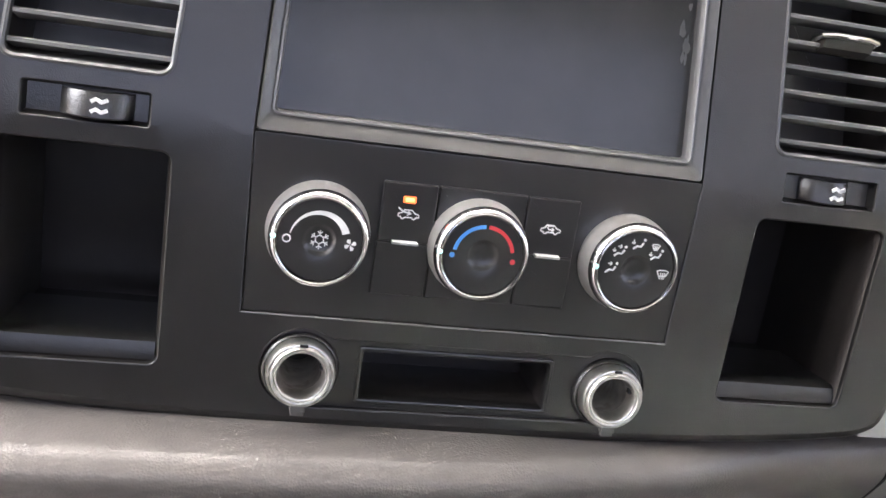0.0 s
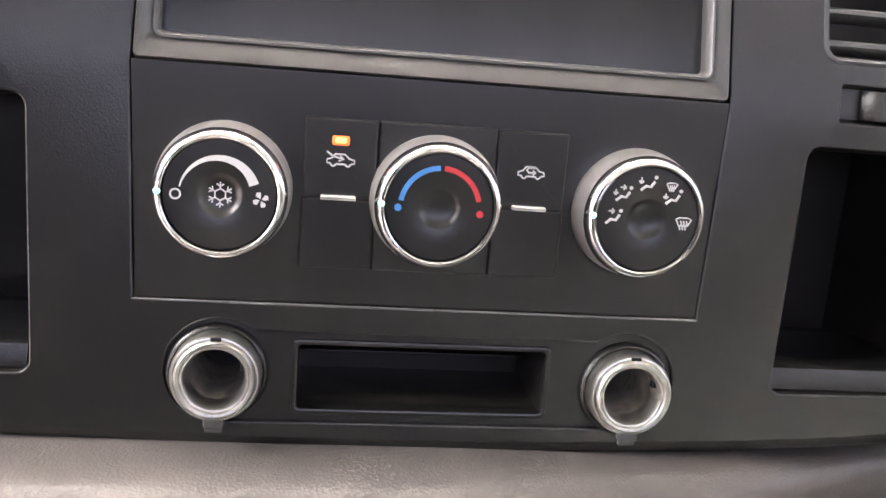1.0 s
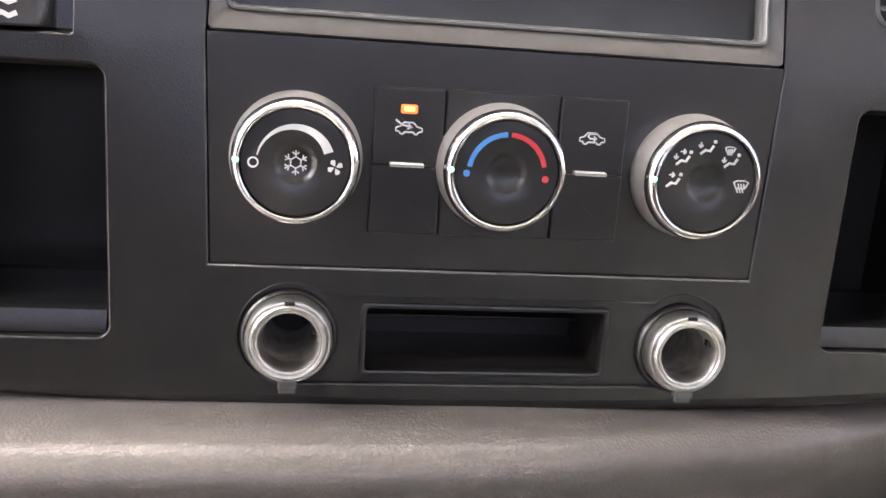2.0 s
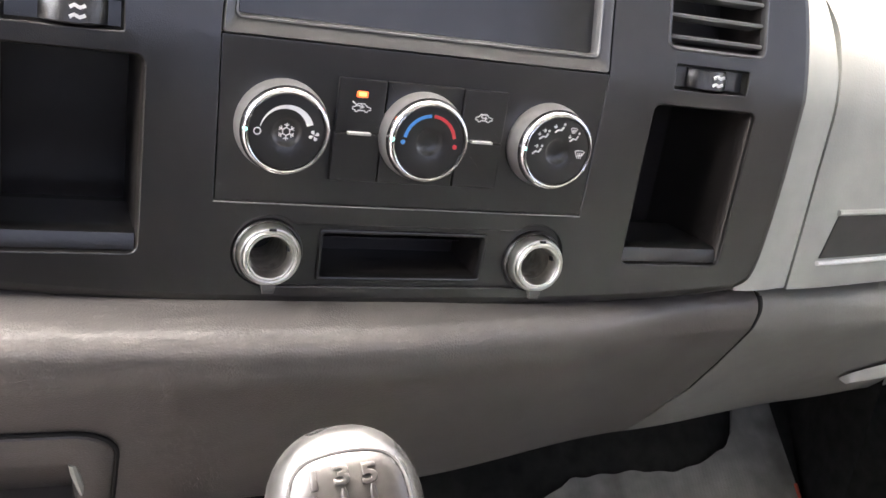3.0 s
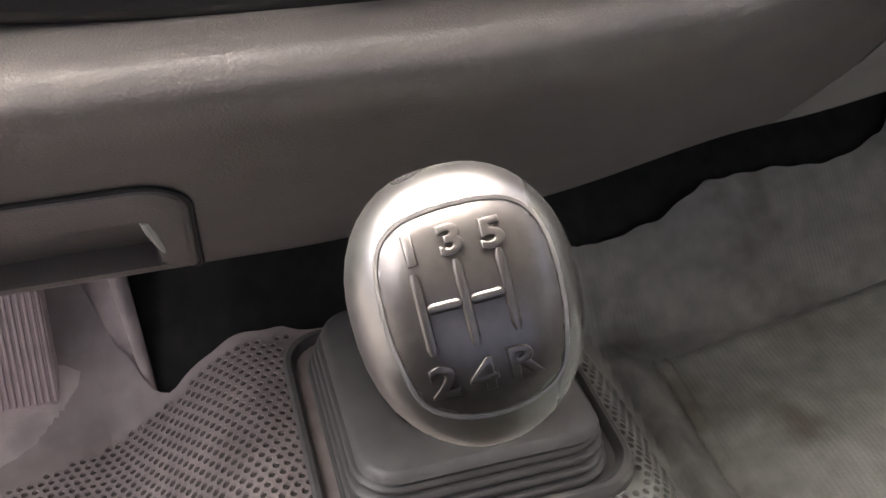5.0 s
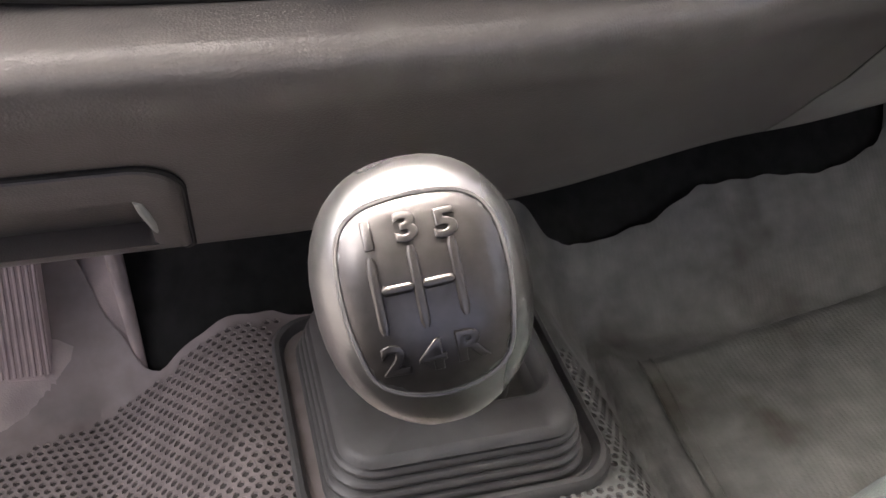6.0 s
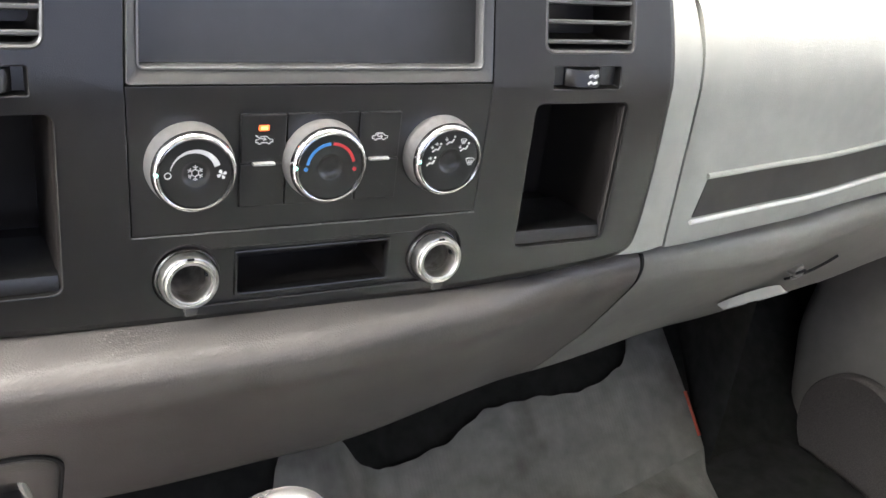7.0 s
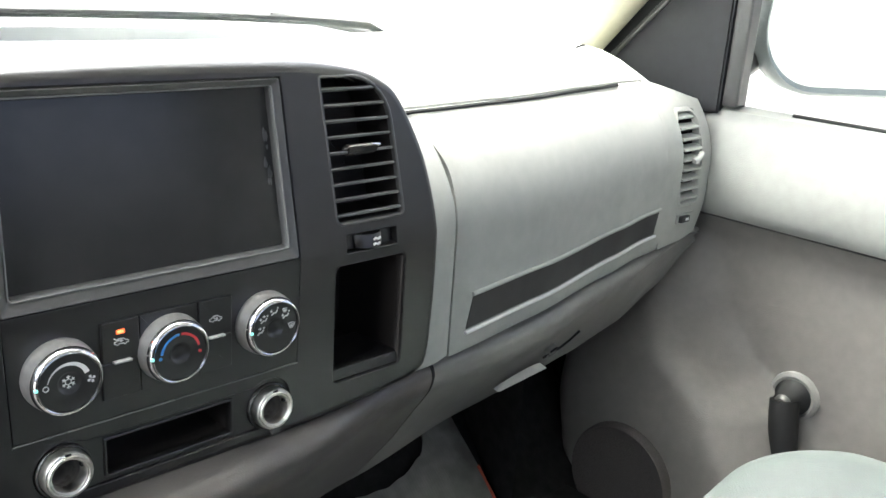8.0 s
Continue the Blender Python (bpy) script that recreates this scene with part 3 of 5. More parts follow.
part("slot_rim", rim, BLACK_SMOOTH, stack, "thin dark rim of the slot")
pocket = bmesh.new()
loft(pocket, [ring(pocket, rrect(-0.0485, -0.0808, 0.0498, -0.0542, 0.0015, 2), 0.004), ring(pocket, rrect(-0.0485, -0.0808, 0.0498, -0.0542, 0.0015, 2), 0.05)], False, True)
part("slot_pocket", pocket, CAVITY, stack)
part("slot_shelf", block(-0.0483, 0.034, -0.0686, 0.0483, 0.048, -0.0674, 0.0005), CAVITY, stack)


def vent(side):
    """Air vent: dark duct, rounded bright lip, level slats and a sliding tab."""
    v = thing("air_vent", "black plastic dash air vent with level slats", "air vent", "centre air vents")
    loop = VENT if side > 0 else mirrored(VENT)
    duct = bmesh.new()
    loft(duct, [ring(duct, offset(loop, 0.0005), 0.003), ring(duct, offset(loop, -0.0012), 0.006), ring(duct, offset(loop, -0.003), 0.045)], False, True)
    part("duct", lean_back(duct), CAVITY, v)
    lip = bmesh.new()
    rings = [ring(lip, offset(loop, d), y) for d, y in ((0.0011, 0.0004), (0.0007, -0.0006), (-0.0004, -0.0009), (-0.0014, 0.0), (-0.0018, 0.004))]
    loft(lip, rings)
    part("lip", lean_back(lip), FRAME_GREY, v, "rounded lip of the vent")
    count = 9
    for i in range(count):
        z = 0.0680 + 0.1155 * (i + 0.55) / (count + 0.35)
        t = (z - 0.0680) / 0.111
        a = 0.1505 - 0.0085 * t
        b = 0.2185 - 0.0125 * t
        if z > 0.1475:
            b = min(b, 0.2205 - 0.0125 * t - 0.036 + math.sqrt(max(0.0, 0.036 ** 2 - (z - 0.1475) ** 2)))
        if side < 0:
            a, b = -b, -a
        slat = bmesh.new()
        prof = [(0.0026, z - 0.0015), (0.0012, z - 0.0008), (0.0010, z + 0.0006), (0.0022, z + 0.0013), (0.012, z - 0.0014), (0.0135, z - 0.0030), (0.0135, z - 0.0042)]
        loft(slat, [[slat.verts.new((x, y, zz)) for y, zz in prof] for x in (a, b)], True, True)
        part("slat", lean_back(slat), SLAT_GREY, v)
    z = 0.0680 + 0.1155 * 5.0 / 9.35
    c = side * 0.179
    tab = bmesh.new()
    tube([(c - 0.0165, 0.004, z - 0.003), (c - 0.0155, -0.003, z - 0.0005), (c - 0.009, -0.005, z + 0.0004), (c + 0.009, -0.005, z + 0.0004), (c + 0.0155, -0.003, z - 0.0005),
          (c + 0.0165, 0.004, z - 0.003)], 0.0014, 8, tab)
    part("tab", lean_back(tab), CHROME, v, "bright edge of the sliding tab")
    tongue = bmesh.new()
    prof = [(-0.0035, z - 0.0012), (-0.001, z - 0.006), (0.004, z - 0.009), (0.006, z - 0.004), (0.004, z)]
    loft(tongue, [[tongue.verts.new((x, y, zz)) for y, zz in prof] for x in (c - 0.014, c + 0.014)], True, True)
    part("tongue", lean_back(tongue), CAVITY, v)
    return v


vent(1)
vent(-1)


def thumb_switch(side):
    """Thumbwheel in a shallow recess below the vent."""
    s = thing("vent_thumbwheel", "black thumbwheel with a white airflow mark, below the air vent", "switch", "vent thumbwheels")
    loop = SWITCH if side > 0 else mirrored(SWITCH)
    cup = bmesh.new()
    loft(cup, [ring(cup, loop, 0.003), ring(cup, offset(loop, -0.0012), 0.006)], False, True)
    part("recess", lean_back(cup), BLACK, s)
    a, b = (0.168, 0.1965) if side > 0 else (-0.195, -0.164)
    wheel = bmesh.new()
    rings = []
    for i in range(13):
        x = a + (b - a) * i / 12
        out = 0.0045 - 0.0085 * math.sin(math.pi * i / 12) ** 0.7
        rings.append([wheel.verts.new((x, y, z)) for y, z in ((0.007, 0.0461), (out + 0.0008, 0.0461), (out, 0.0469), (out, 0.0542), (out + 0.0008, 0.0575), (0.007, 0.0575))])
    loft(wheel, rings, True, True)
    part("wheel", lean_back(wheel), BLACK, s)
    mark = bmesh.new()
    c = (a + b) / 2 + 0.002
    for dz in (0.0497, 0.0542):
        stroke([(c - 0.0035, dz - 0.0005), (c - 0.0015, dz + 0.0008), (c + 0.001, dz - 0.0004), (c + 0.0035, dz + 0.0008)], 0.0017, -0.0036, mark, 0.0010)
    part("airflow_mark", mark, WHITE, s, "white wavy airflow mark")


thumb_switch(1)
thumb_switch(-1)

# ---- radio panel: charcoal frame round a glossy blank ----
bay = thing("radio_panel", "dark glossy blank radio panel in a charcoal frame", "radio panel")
MOUTH = [(x * (1 - 0.055 * (z - 0.0485) / 0.1365), z) for x, z in rrect(-0.1045, 0.0572, 0.1045, 0.1790, 0.0035, 4)]
OUT = [(x * (1 - 0.055 * (z - 0.0485) / 0.1365), z) for x, z in rrect(-0.1108, 0.0492, 0.1108, 0.1844, 0.0025, 4)]
fr = bmesh.new()
mid = [((a[0] * 0.55 + b[0] * 0.45), (a[1] * 0.55 + b[1] * 0.45)) for a, b in zip(OUT, MOUTH)]
near = [((a[0] * 0.15 + b[0] * 0.85), (a[1] * 0.15 + b[1] * 0.85)) for a, b in zip(OUT, MOUTH)]
loft(fr, [ring(fr, OUT, 0.012), ring(fr, OUT, 0.0008), ring(fr, offset(OUT, -0.0008), -0.0004), ring(fr, mid, 0.0006), ring(fr, near, 0.0026), ring(fr, MOUTH, 0.0030), ring(fr, offset(MOUTH, -0.0012), 0.0045),
          ring(fr, offset(MOUTH, -0.0018), 0.014)])
part("bay_frame", lean_back(fr), FRAME_GREY, bay, "charcoal sloping frame")
# inner lip coloured lighter, as an edge that catches light
edge = bmesh.new()
loft(edge, [ring(edge, offset(MOUTH, d), y) for d, y in ((0.0006, 0.0030), (0.0003, 0.0019), (-0.0006, 0.0017), (-0.0013, 0.0030), (-0.0014, 0.006))])
part("frame_lip", lean_back(edge), LIP_GREY, bay, "inner lip of the frame in its highlight colour")
inside = bmesh.new()
loft(inside, [ring(inside, offset(MOUTH, -0.0012), 0.008), ring(inside, offset(MOUTH, -0.0016), 0.0105)], False, True)
part("glossy_panel", lean_back(inside), SCREEN, bay, "dark glossy blank panel")
scuff = bmesh.new()
rnd = random.Random(4)
for k in range(11):
    z = 0.106 + 0.04 * rnd.random()
    x = 0.1035 * (1 - 0.055 * (z - 0.0485) / 0.1365) - 0.0035 - 0.004 * rnd.random()
    h, w = 0.002 + 0.005 * rnd.random(), 0.0006 + 0.0014 * rnd.random()
    y = 0.0101 + lean_at(z)
    vs = []
    for a in range(8):
        q = 0.6 + 0.5 * rnd.random()
        dz = h * q * math.sin(a * math.pi / 4)
        vs.append(scuff.verts.new((x + w * q * math.cos(a * math.pi / 4), y + LEAN * dz, z + dz)))
    scuff.faces.new(vs)
part("scuff", scuff, FRAME_GREY, bay, "pale scuffed patch")

# ---- heater control unit ----
unit = thing("heater_control_unit", "black heater control faceplate with two rows of buttons", "heater control")
face_loop = [(-0.1091, -0.0374), (0.1091, -0.0374), (0.1108, 0.0488), (-0.1108, 0.0488)]
part("faceplate", plate(face_loop, [], 0.0003, 0.010, 0.0004, 0.001, 2), BLACK_SMOOTH, unit)


def button(name, x0, z0, x1, z1, out):
    return part(name, block(x0, out, z0, x1, 0.004, z1, 0.0007), BLACK_SMOOTH, unit)


BTN = -0.0022
intake = button("air_intake_button", -0.0495, 0.0040, -0.0232, 0.0330, BTN)
button("blank_button", -0.0499, -0.0230, -0.0232, 0.0034, BTN + 0.0004)
recirc = button("recirculation_button", 0.0220, 0.0040, 0.0487, 0.0330, BTN)
button("blank_button", 0.0220, -0.0230, 0.0491, 0.0034, BTN + 0.0004)
button("knob_plinth", -0.0226, -0.0232, 0.0214, 0.0332, BTN + 0.0008)
for c in (-0.0365, 0.0352):
    bar = part("button_bar", block(c - 0.0064, -0.0056, 0.0035, c + 0.0064, 0.0, 0.0050, 0.0004), BRIGHT, unit, "small silver bar")
    part("bar_groove", block(c - 0.0062, -0.00566, 0.00415, c + 0.0062, -0.005, 0.0044, 0.0001, n=1), SATIN_DARK, bar, "fine groove along the bar")
part("indicator_light", block(-0.0398, BTN - 0.0005, 0.0232, -0.0332, 0.001, 0.0270, 0.0009), AMBER, intake, "lit amber indicator")
part("indicator_core", block(-0.0388, BTN - 0.0008, 0.0239, -0.0342, 0.0, 0.0263, 0.0008), LED_CORE, intake, "hot core of the indicator")


def car_outline(bm, cx, cz, s, y):
    body = [(-0.74, -0.26), (-1, -0.24), (-1, 0.02), (-0.66, 0.12), (-0.42, 0.42), (0.3, 0.42), (0.6, 0.12), (0.98, 0.02), (1, -0.24), (0.74, -0.26)]
    stroke([(cx + s * a, cz + s * b) for a, b in body], 0.0006, y, bm)
    stroke([(cx + s * a, cz + s * b) for a, b in arc(0.52, -0.28, 0.18, 180, 360, 8)], 0.0006, y, bm)
    stroke([(cx + s * a, cz + s * b) for a, b in arc(-0.55, -0.28, 0.18, 180, 360, 8)], 0.0006, y, bm)
    stroke([(cx - s * 0.33, cz - s * 0.3), (cx + s * 0.3, cz - s * 0.3)], 0.0006, y, bm)


icon = bmesh.new()
car_outline(icon, -0.0362, 0.0180, 0.0050, BTN)
stroke([(-0.0414, 0.0210), (-0.0390, 0.0192), (-0.0352, 0.0184)], 0.0007, BTN, icon)
stroke([(-0.0366, 0.0196), (-0.0350, 0.0184), (-0.0370, 0.0176)], 0.0006, BTN, icon)
part("outside_air_mark", icon, WHITE, intake, "white printed car mark")
icon = bmesh.new()
car_outline(icon, 0.0352, 0.0178, 0.0050, BTN)
stroke([(0.0372, 0.0196), (0.0342, 0.0196), (0.0334, 0.0187), (0.0342, 0.0177), (0.0366, 0.0177)], 0.0007, BTN, icon)
stroke([(0.0358, 0.0186), (0.0369, 0.0177), (0.0358, 0.0168)], 0.0006, BTN, icon)
part("recirculation_mark", icon, WHITE, recirc, "white printed car mark")

KNOB_Z, KFACE = 0.0048, -0.0158


def knob(name, label, cx):
    """Rotary control: knurled silver skirt, chrome ring, black face with a finger dimple and a lit pointer."""
    k = thing(name, label, "control knob", "heater knobs", at=Matrix.Translation((cx, 0, KNOB_Z)))
    skirt = bmesh.new()
    n = 120
    rings = []
    for r, y, d in ((0.0247, 0.001, 0), (0.0246, -0.0030, 0), (0.0244, -0.0042, 0.00035), (0.0236, -0.0108, 0.00035), (0.0233, -0.0122, 0)):
        rings.append([skirt.verts.new(((r - d * (i % 2)) * math.cos(2 * math.pi * i / n), y, (r - d * (i % 2)) * math.sin(2 * math.pi * i / n))) for i in range(n)])
    loft(skirt, rings)
    part("knurled_skirt", skirt, KNURL, k, "knurled silver skirt", sharp=60)
    part("chrome_ring", lathe([(0.0233, -0.0122), (0.0231, -0.0140), (0.0224, -0.0158), (0.0214, -0.0170), (0.0206, -0.0173), (0.0200, -0.0169), (0.0197, -0.0158), (0.0196, -0.0145)], 72), CHROME, k, "polished chrome ring")
    part("knob_face", lathe([(0.0196, -0.0150), (0.0193, KFACE), (0.0140, KFACE - 0.0002), (0.0082, KFACE), (0.0074, KFACE + 0.0003), (0.0066, KFACE + 0.0012), (0.0050, KFACE + 0.0020), (0.0027, KFACE + 0.0024), (0, KFACE + 0.0025)], 56),
         BLACK_SMOOTH, k, "black face with a finger dimple")
    p = bmesh.new()
    lathe([(0.0, -0.0178), (0.0010, -0.0177), (0.0013, -0.0170), (0.0013, -0.015)], 12, p, (-0.0211, 0, 0.0006))
    part("pointer", p, CYAN, k, "small lit pointer")
    return k


P = KFACE - 0.0003
fan = knob("fan_speed_knob", "chrome ringed rotary knob for fan speed, with a white arc", -0.0777)
wedge = bmesh.new()
a = [(0.0141 * math.cos(radians(170 - 150 * i / 28)), 0.0141 * math.sin(radians(170 - 150 * i / 28))) for i in range(29)]
b = [((0.0136 - 0.0030 * i / 28) * math.cos(radians(170 - 150 * i / 28)), (0.0136 - 0.0030 * i / 28) * math.sin(radians(170 - 150 * i / 28))) for i in range(29)]
va, vb = ring(wedge, a, P), ring(wedge, b, P)
bridge(wedge, va, vb, False)
part("speed_arc", wedge, WHITE, fan, "white widening arc")
m = bmesh.new()
stroke(arc(-0.0150, -0.0002, 0.0017, 0, 360, 18), 0.0006, P, m)
part("off_mark", m, WHITE, fan, "white ring mark")
m = bmesh.new()
for i in range(4):
    a0 = radians(25 + 90 * i)
    loop = [(0.0141 + q * math.cos(a0 + d), -0.0008 + q * math.sin(a0 + d)) for q, d in ((0.0003, 0.0), (0.0016, -0.50), (0.0027, -0.36), (0.0029, 0.12), (0.0022, 0.50), (0.0011, 0.36))]
    front, back = ring(m, loop, P - 0.0003), ring(m, loop, P)
    bridge(m, front, back)
    m.faces.new(front)
part("fan_mark", m, WHITE, fan, "white fan mark")
m = bmesh.new()
for i in range(6):
    c, s_ = math.cos(radians(30 + 60 * i)), math.sin(radians(30 + 60 * i))
    d, e = math.cos(radians(90 + 60 * i)), math.sin(radians(90 + 60 * i))
    stroke([(0.0021 * c, 0.0021 * s_), (0.0021 * d, 0.0021 * e)], 0.0005, KFACE + 0.0018, m)
    stroke([(0.0020 * c, 0.0020 * s_), (0.0045 * c, 0.0045 * s_)], 0.0005, KFACE + 0.0015, m)
    for side in (-1, 1):
        stroke([(0.0029 * c, 0.0029 * s_), (0.0038 * c - side * 0.0012 * s_, 0.0038 * s_ + side * 0.0012 * c)], 0.0005, KFACE + 0.0015, m)
part("snowflake_mark", m, WHITE, fan, "white snowflake mark")

heat = knob("temperature_knob", "chrome ringed rotary knob with blue and red temperature arcs", -0.0004)
part("cold_arc", stroke(arc(0, 0, 0.0143, 172, 93), 0.0018, P), BLUE, heat, "blue arc")
part("hot_arc", stroke(arc(0, 0, 0.0143, 87, 12), 0.0018, P), RED, heat, "red arc")
part("cold_mark", dot(-0.0151, -0.0006, 0.0013, P), BLUE, heat, "blue dot")
part("hot_mark", dot(0.0148, -0.0016, 0.0013, P), RED, heat, "red dot")

mode = knob("airflow_mode_knob", "chrome ringed rotary knob with white airflow marks", 0.0776)


def seat_mark(bm, cx, cz, s):
    """Bent bar with a small block, the printed mark for an airflow direction."""
    stroke([(cx - 0.0036 * s, cz - 0.0030 * s), (cx - 0.0012 * s, cz - 0.0010 * s), (cx + 0.0010 * s, cz - 0.0014 * s), (cx + 0.0026 * s, cz + 0.0012 * s)], 0.0012 * s, P, bm)
    dot(cx + 0.0030 * s, cz + 0.0030 * s, 0.0009 * s, P, bm, 8)


def arrow(bm, x, z, dx, dz):
    stroke([(x, z), (x + dx, z + dz)], 0.0005, P, bm)
    d = Vector((dx, dz)).normalized()
    t = Vector((x + dx, z + dz))
    for sgn in (1, -1):
        q = t - d * 0.0010 + Vector((-d.y, d.x)) * 0.0009 * sgn
        stroke([(q.x, q.y), (t.x, t.y)], 0.0006, P, bm)


for cx, cz, arrows in ((-0.0130, 0.0003, ((-0.0026, 0.0026, 0.0026, 0),)), (-0.0101, 0.0090, ((-0.0020, 0.0030, 0.0026, 0), (-0.0038, 0.0020, 0, -0.0024))),
                       (-0.0010, 0.0134, ((-0.0036, 0.0026, 0, -0.0026),)), (0.0092, 0.0088, ((-0.0038, 0.0016, 0, -0.0024),))):
    m = bmesh.new()
    seat_mark(m, cx, cz, 0.82)
    for ax, az, dx, dz in arrows:
        arrow(m, cx + 0.85 * ax, cz + 0.85 * az, 0.85 * dx, 0.85 * dz)
    part("airflow_mark", m, WHITE, mode, "white airflow mark")


def screen_mark(cx, cz, s):
    m = bmesh.new()
    stroke([(cx - 0.0030 * s, cz + 0.0014 * s), (cx - 0.0016 * s, cz + 0.0020 * s), (cx + 0.0016 * s, cz + 0.0020 * s), (cx + 0.0030 * s, cz + 0.0014 * s), (cx + 0.0018 * s, cz - 0.0010 * s),
            (cx - 0.0018 * s, cz - 0.0010 * s), (cx - 0.0030 * s, cz + 0.0014 * s)], 0.0005, P, m)
    for k in (-1, 0, 1):
        x = cx + 0.0011 * k * s
        stroke([(x, cz + 0.0008 * s), (x + 0.0004 * s, cz - 0.0004 * s), (x - 0.0003 * s, cz - 0.0014 * s), (x + 0.0001 * s, cz - 0.0026 * s)], 0.0005, P, m)
    part("windscreen_mark", m, WHITE, mode, "white windscreen mark")


screen_mark(0.0141, -0.0006, 1.0)
screen_mark(0.0079, 0.0128, 0.68)


# ---- power sockets ----
def socket(cx, drop):
    """Lighter socket: black boss, bright flange with a rolled rim, open barrel, spring clip below."""
    s = thing("power_socket", "open bright metal power socket with a worn rim", "power socket", "power sockets", at=Matrix.Translation((cx, 0, SOCKET_Z - 0.0012 - drop)) @ pose(0, 0, 0, -3) @ Matrix.Scale(0.91, 4))
    part("boss", lathe([(0.0214, 0.005), (0.0212, 0.0008), (0.0206, -0.0008), (0.0198, -0.0014), (0.0191, -0.0010), (0.0190, 0.006)], 48), BLACK, s, "black boss")
    flange = part("flange", lathe([(0.0186, 0.004), (0.0186, -0.0065), (0.0182, -0.0085), (0.0176, -0.0096), (0.0170, -0.0098), (0.0166, -0.0092), (0.0163, -0.0106), (0.0156, -0.0114), (0.0146, -0.0112), (0.0140, -0.0100),
                          (0.0136, -0.0104), (0.0131, -0.0102), (0.0126, -0.0092), (0.0122, -0.0070), (0.0117, -0.0045), (0.0115, 0.0)], 56), SOCKET, s, "bright rolled flange")
    part("barrel", lathe([(0.0115, 0.0), (0.0114, 0.020), (0.0113, 0.048)], 40), BARREL, s, "worn metal barrel")
    part("contact_plate", lathe([(0.0113, 0.047), (0.0113, 0.048), (0.005, 0.0485), (0.0046, 0.043), (0.0, 0.0425)], 32), RUBBER, s, "dark contact plate at the bottom")
    slot = block(-0.0022, -0.0106, 0.0160, 0.0022, -0.0070, 0.0176, 0.0004)
    part("rim_slot", slot, RUBBER, flange, "dark slot in the rim")
    clip = bmesh.new()
    block(-0.0042, -0.0100, -0.0208, 0.0042, -0.0050, -0.0170, 0.0006, clip)
    block(-0.0036, -0.0092, -0.0232, 0.0036, -0.0060, -0.0204, 0.0006, clip)
    part("clip", clip, SATIN_DARK, flange, "grey spring clip")
    part("side_catch", block(0.0098, -0.0070, 0.0030, 0.0118, -0.0030, 0.0062, 0.0004), RUBBER, s)


socket(-SOCKET_X + 0.0006, -0.0004)
socket(SOCKET_X + 0.0048, 0.0018)

# ---- pull-out tray in the lower dash on the driver side ----
tray = thing("dash_tray", "closed grey plastic pull-out tray in the lower dash", "dash tray")


def low_at(x, z, out=0.0):
    o, u = ledge_y(x), under_y(x)
    f = (z + 0.135) / (-0.268 + 0.135)
    pts = [(-0.1365, o + 0.008), (-0.176, o * 0.62 + u * 0.38), (-0.232, o * 0.25 + u * 0.75), (-0.268, u), (-0.29, u + 0.02)]
    for (za, ya), (zb, yb) in zip(pts, pts[1:]):
        if z >= zb:
            return (x, ya + (yb - ya) * (za - z) / (za - zb) - out, z)
    return (x, pts[-1][1] - out, z)


tb = bmesh.new()
loop = rrect(-0.42, -0.272, -0.1535, -0.176, (0.004, 0.024, 0.024, 0.004), 8)
rings = []
for d, out in ((0.0012, -0.003), (0.001, 0.001), (-0.0012, 0.0035), (-0.006, 0.005), (-0.012, 0.0052)):
    rings.append([tb.verts.new(low_at(x, z, out)) for x, z in offset(loop, d)])
loft(tb, rings)
inner = rrect(-0.40, -0.260, -0.172, -0.203, (0.004, 0.008, 0.008, 0.004), 8)
mouth = [tb.verts.new(low_at(x, z, 0.0052)) for x, z in inner]
bridge(tb, rings[-1], mouth)
in2 = [tb.verts.new(low_at(x, z, -0.017)) for x, z in offset(inner, -0.0035)]
bridge(tb, mouth, in2)
tb.faces.new(in2)
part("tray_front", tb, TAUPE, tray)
gap = bmesh.new()
tube([low_at(x, z, 0.0012) for x, z in offset(loop, 0.0022)[: 28]], 0.0016, 6, gap)
part("tray_gap", gap, RUBBER, tray, "dark joint round the tray")
grip = bmesh.new()
tube([low_at(-0.1755, -0.205, 0.003), low_at(-0.1735, -0.216, 0.0045), low_at(-0.1710, -0.232, 0.0045), low_at(-0.1695, -0.246, 0.003)], [0.0024, 0.0030, 0.0024, 0.0012], 8, grip)
part("grip", grip, PALE, tray, "pale edge of the grip")


# ---- gear lever ----
lever = thing("gear_lever", "satin silver gear lever with raised gear numbers", "gear lever")
KW, KH_UP, KH_DOWN = 0.0254, 0.0306, 0.0318
KC = Vector((-0.0930, -0.2345, -0.0682))
KN = Vector((-0.14, -0.79, 0.58)).normalized()
KU = Vector((-0.05, 0.60, 0.80))
KU = (KU - KN * KU.dot(KN)).normalized()
KR = KU.cross(KN) * -1
if KR.x < 0:
    KR = -KR
KR, KU = KR * math.cos(radians(2.5)) + KU * math.sin(radians(2.5)), KU * math.cos(radians(2.5)) - KR * math.sin(radians(2.5))


def knob_half(s):
    """Half width of the knob at s along its length, -1 at the neck to 1 at the crown."""
    if s >= 0:
        return math.sqrt(1 - s ** 2.08)
    return math.sqrt(1 - 0.945 * (-s) ** 2.7)


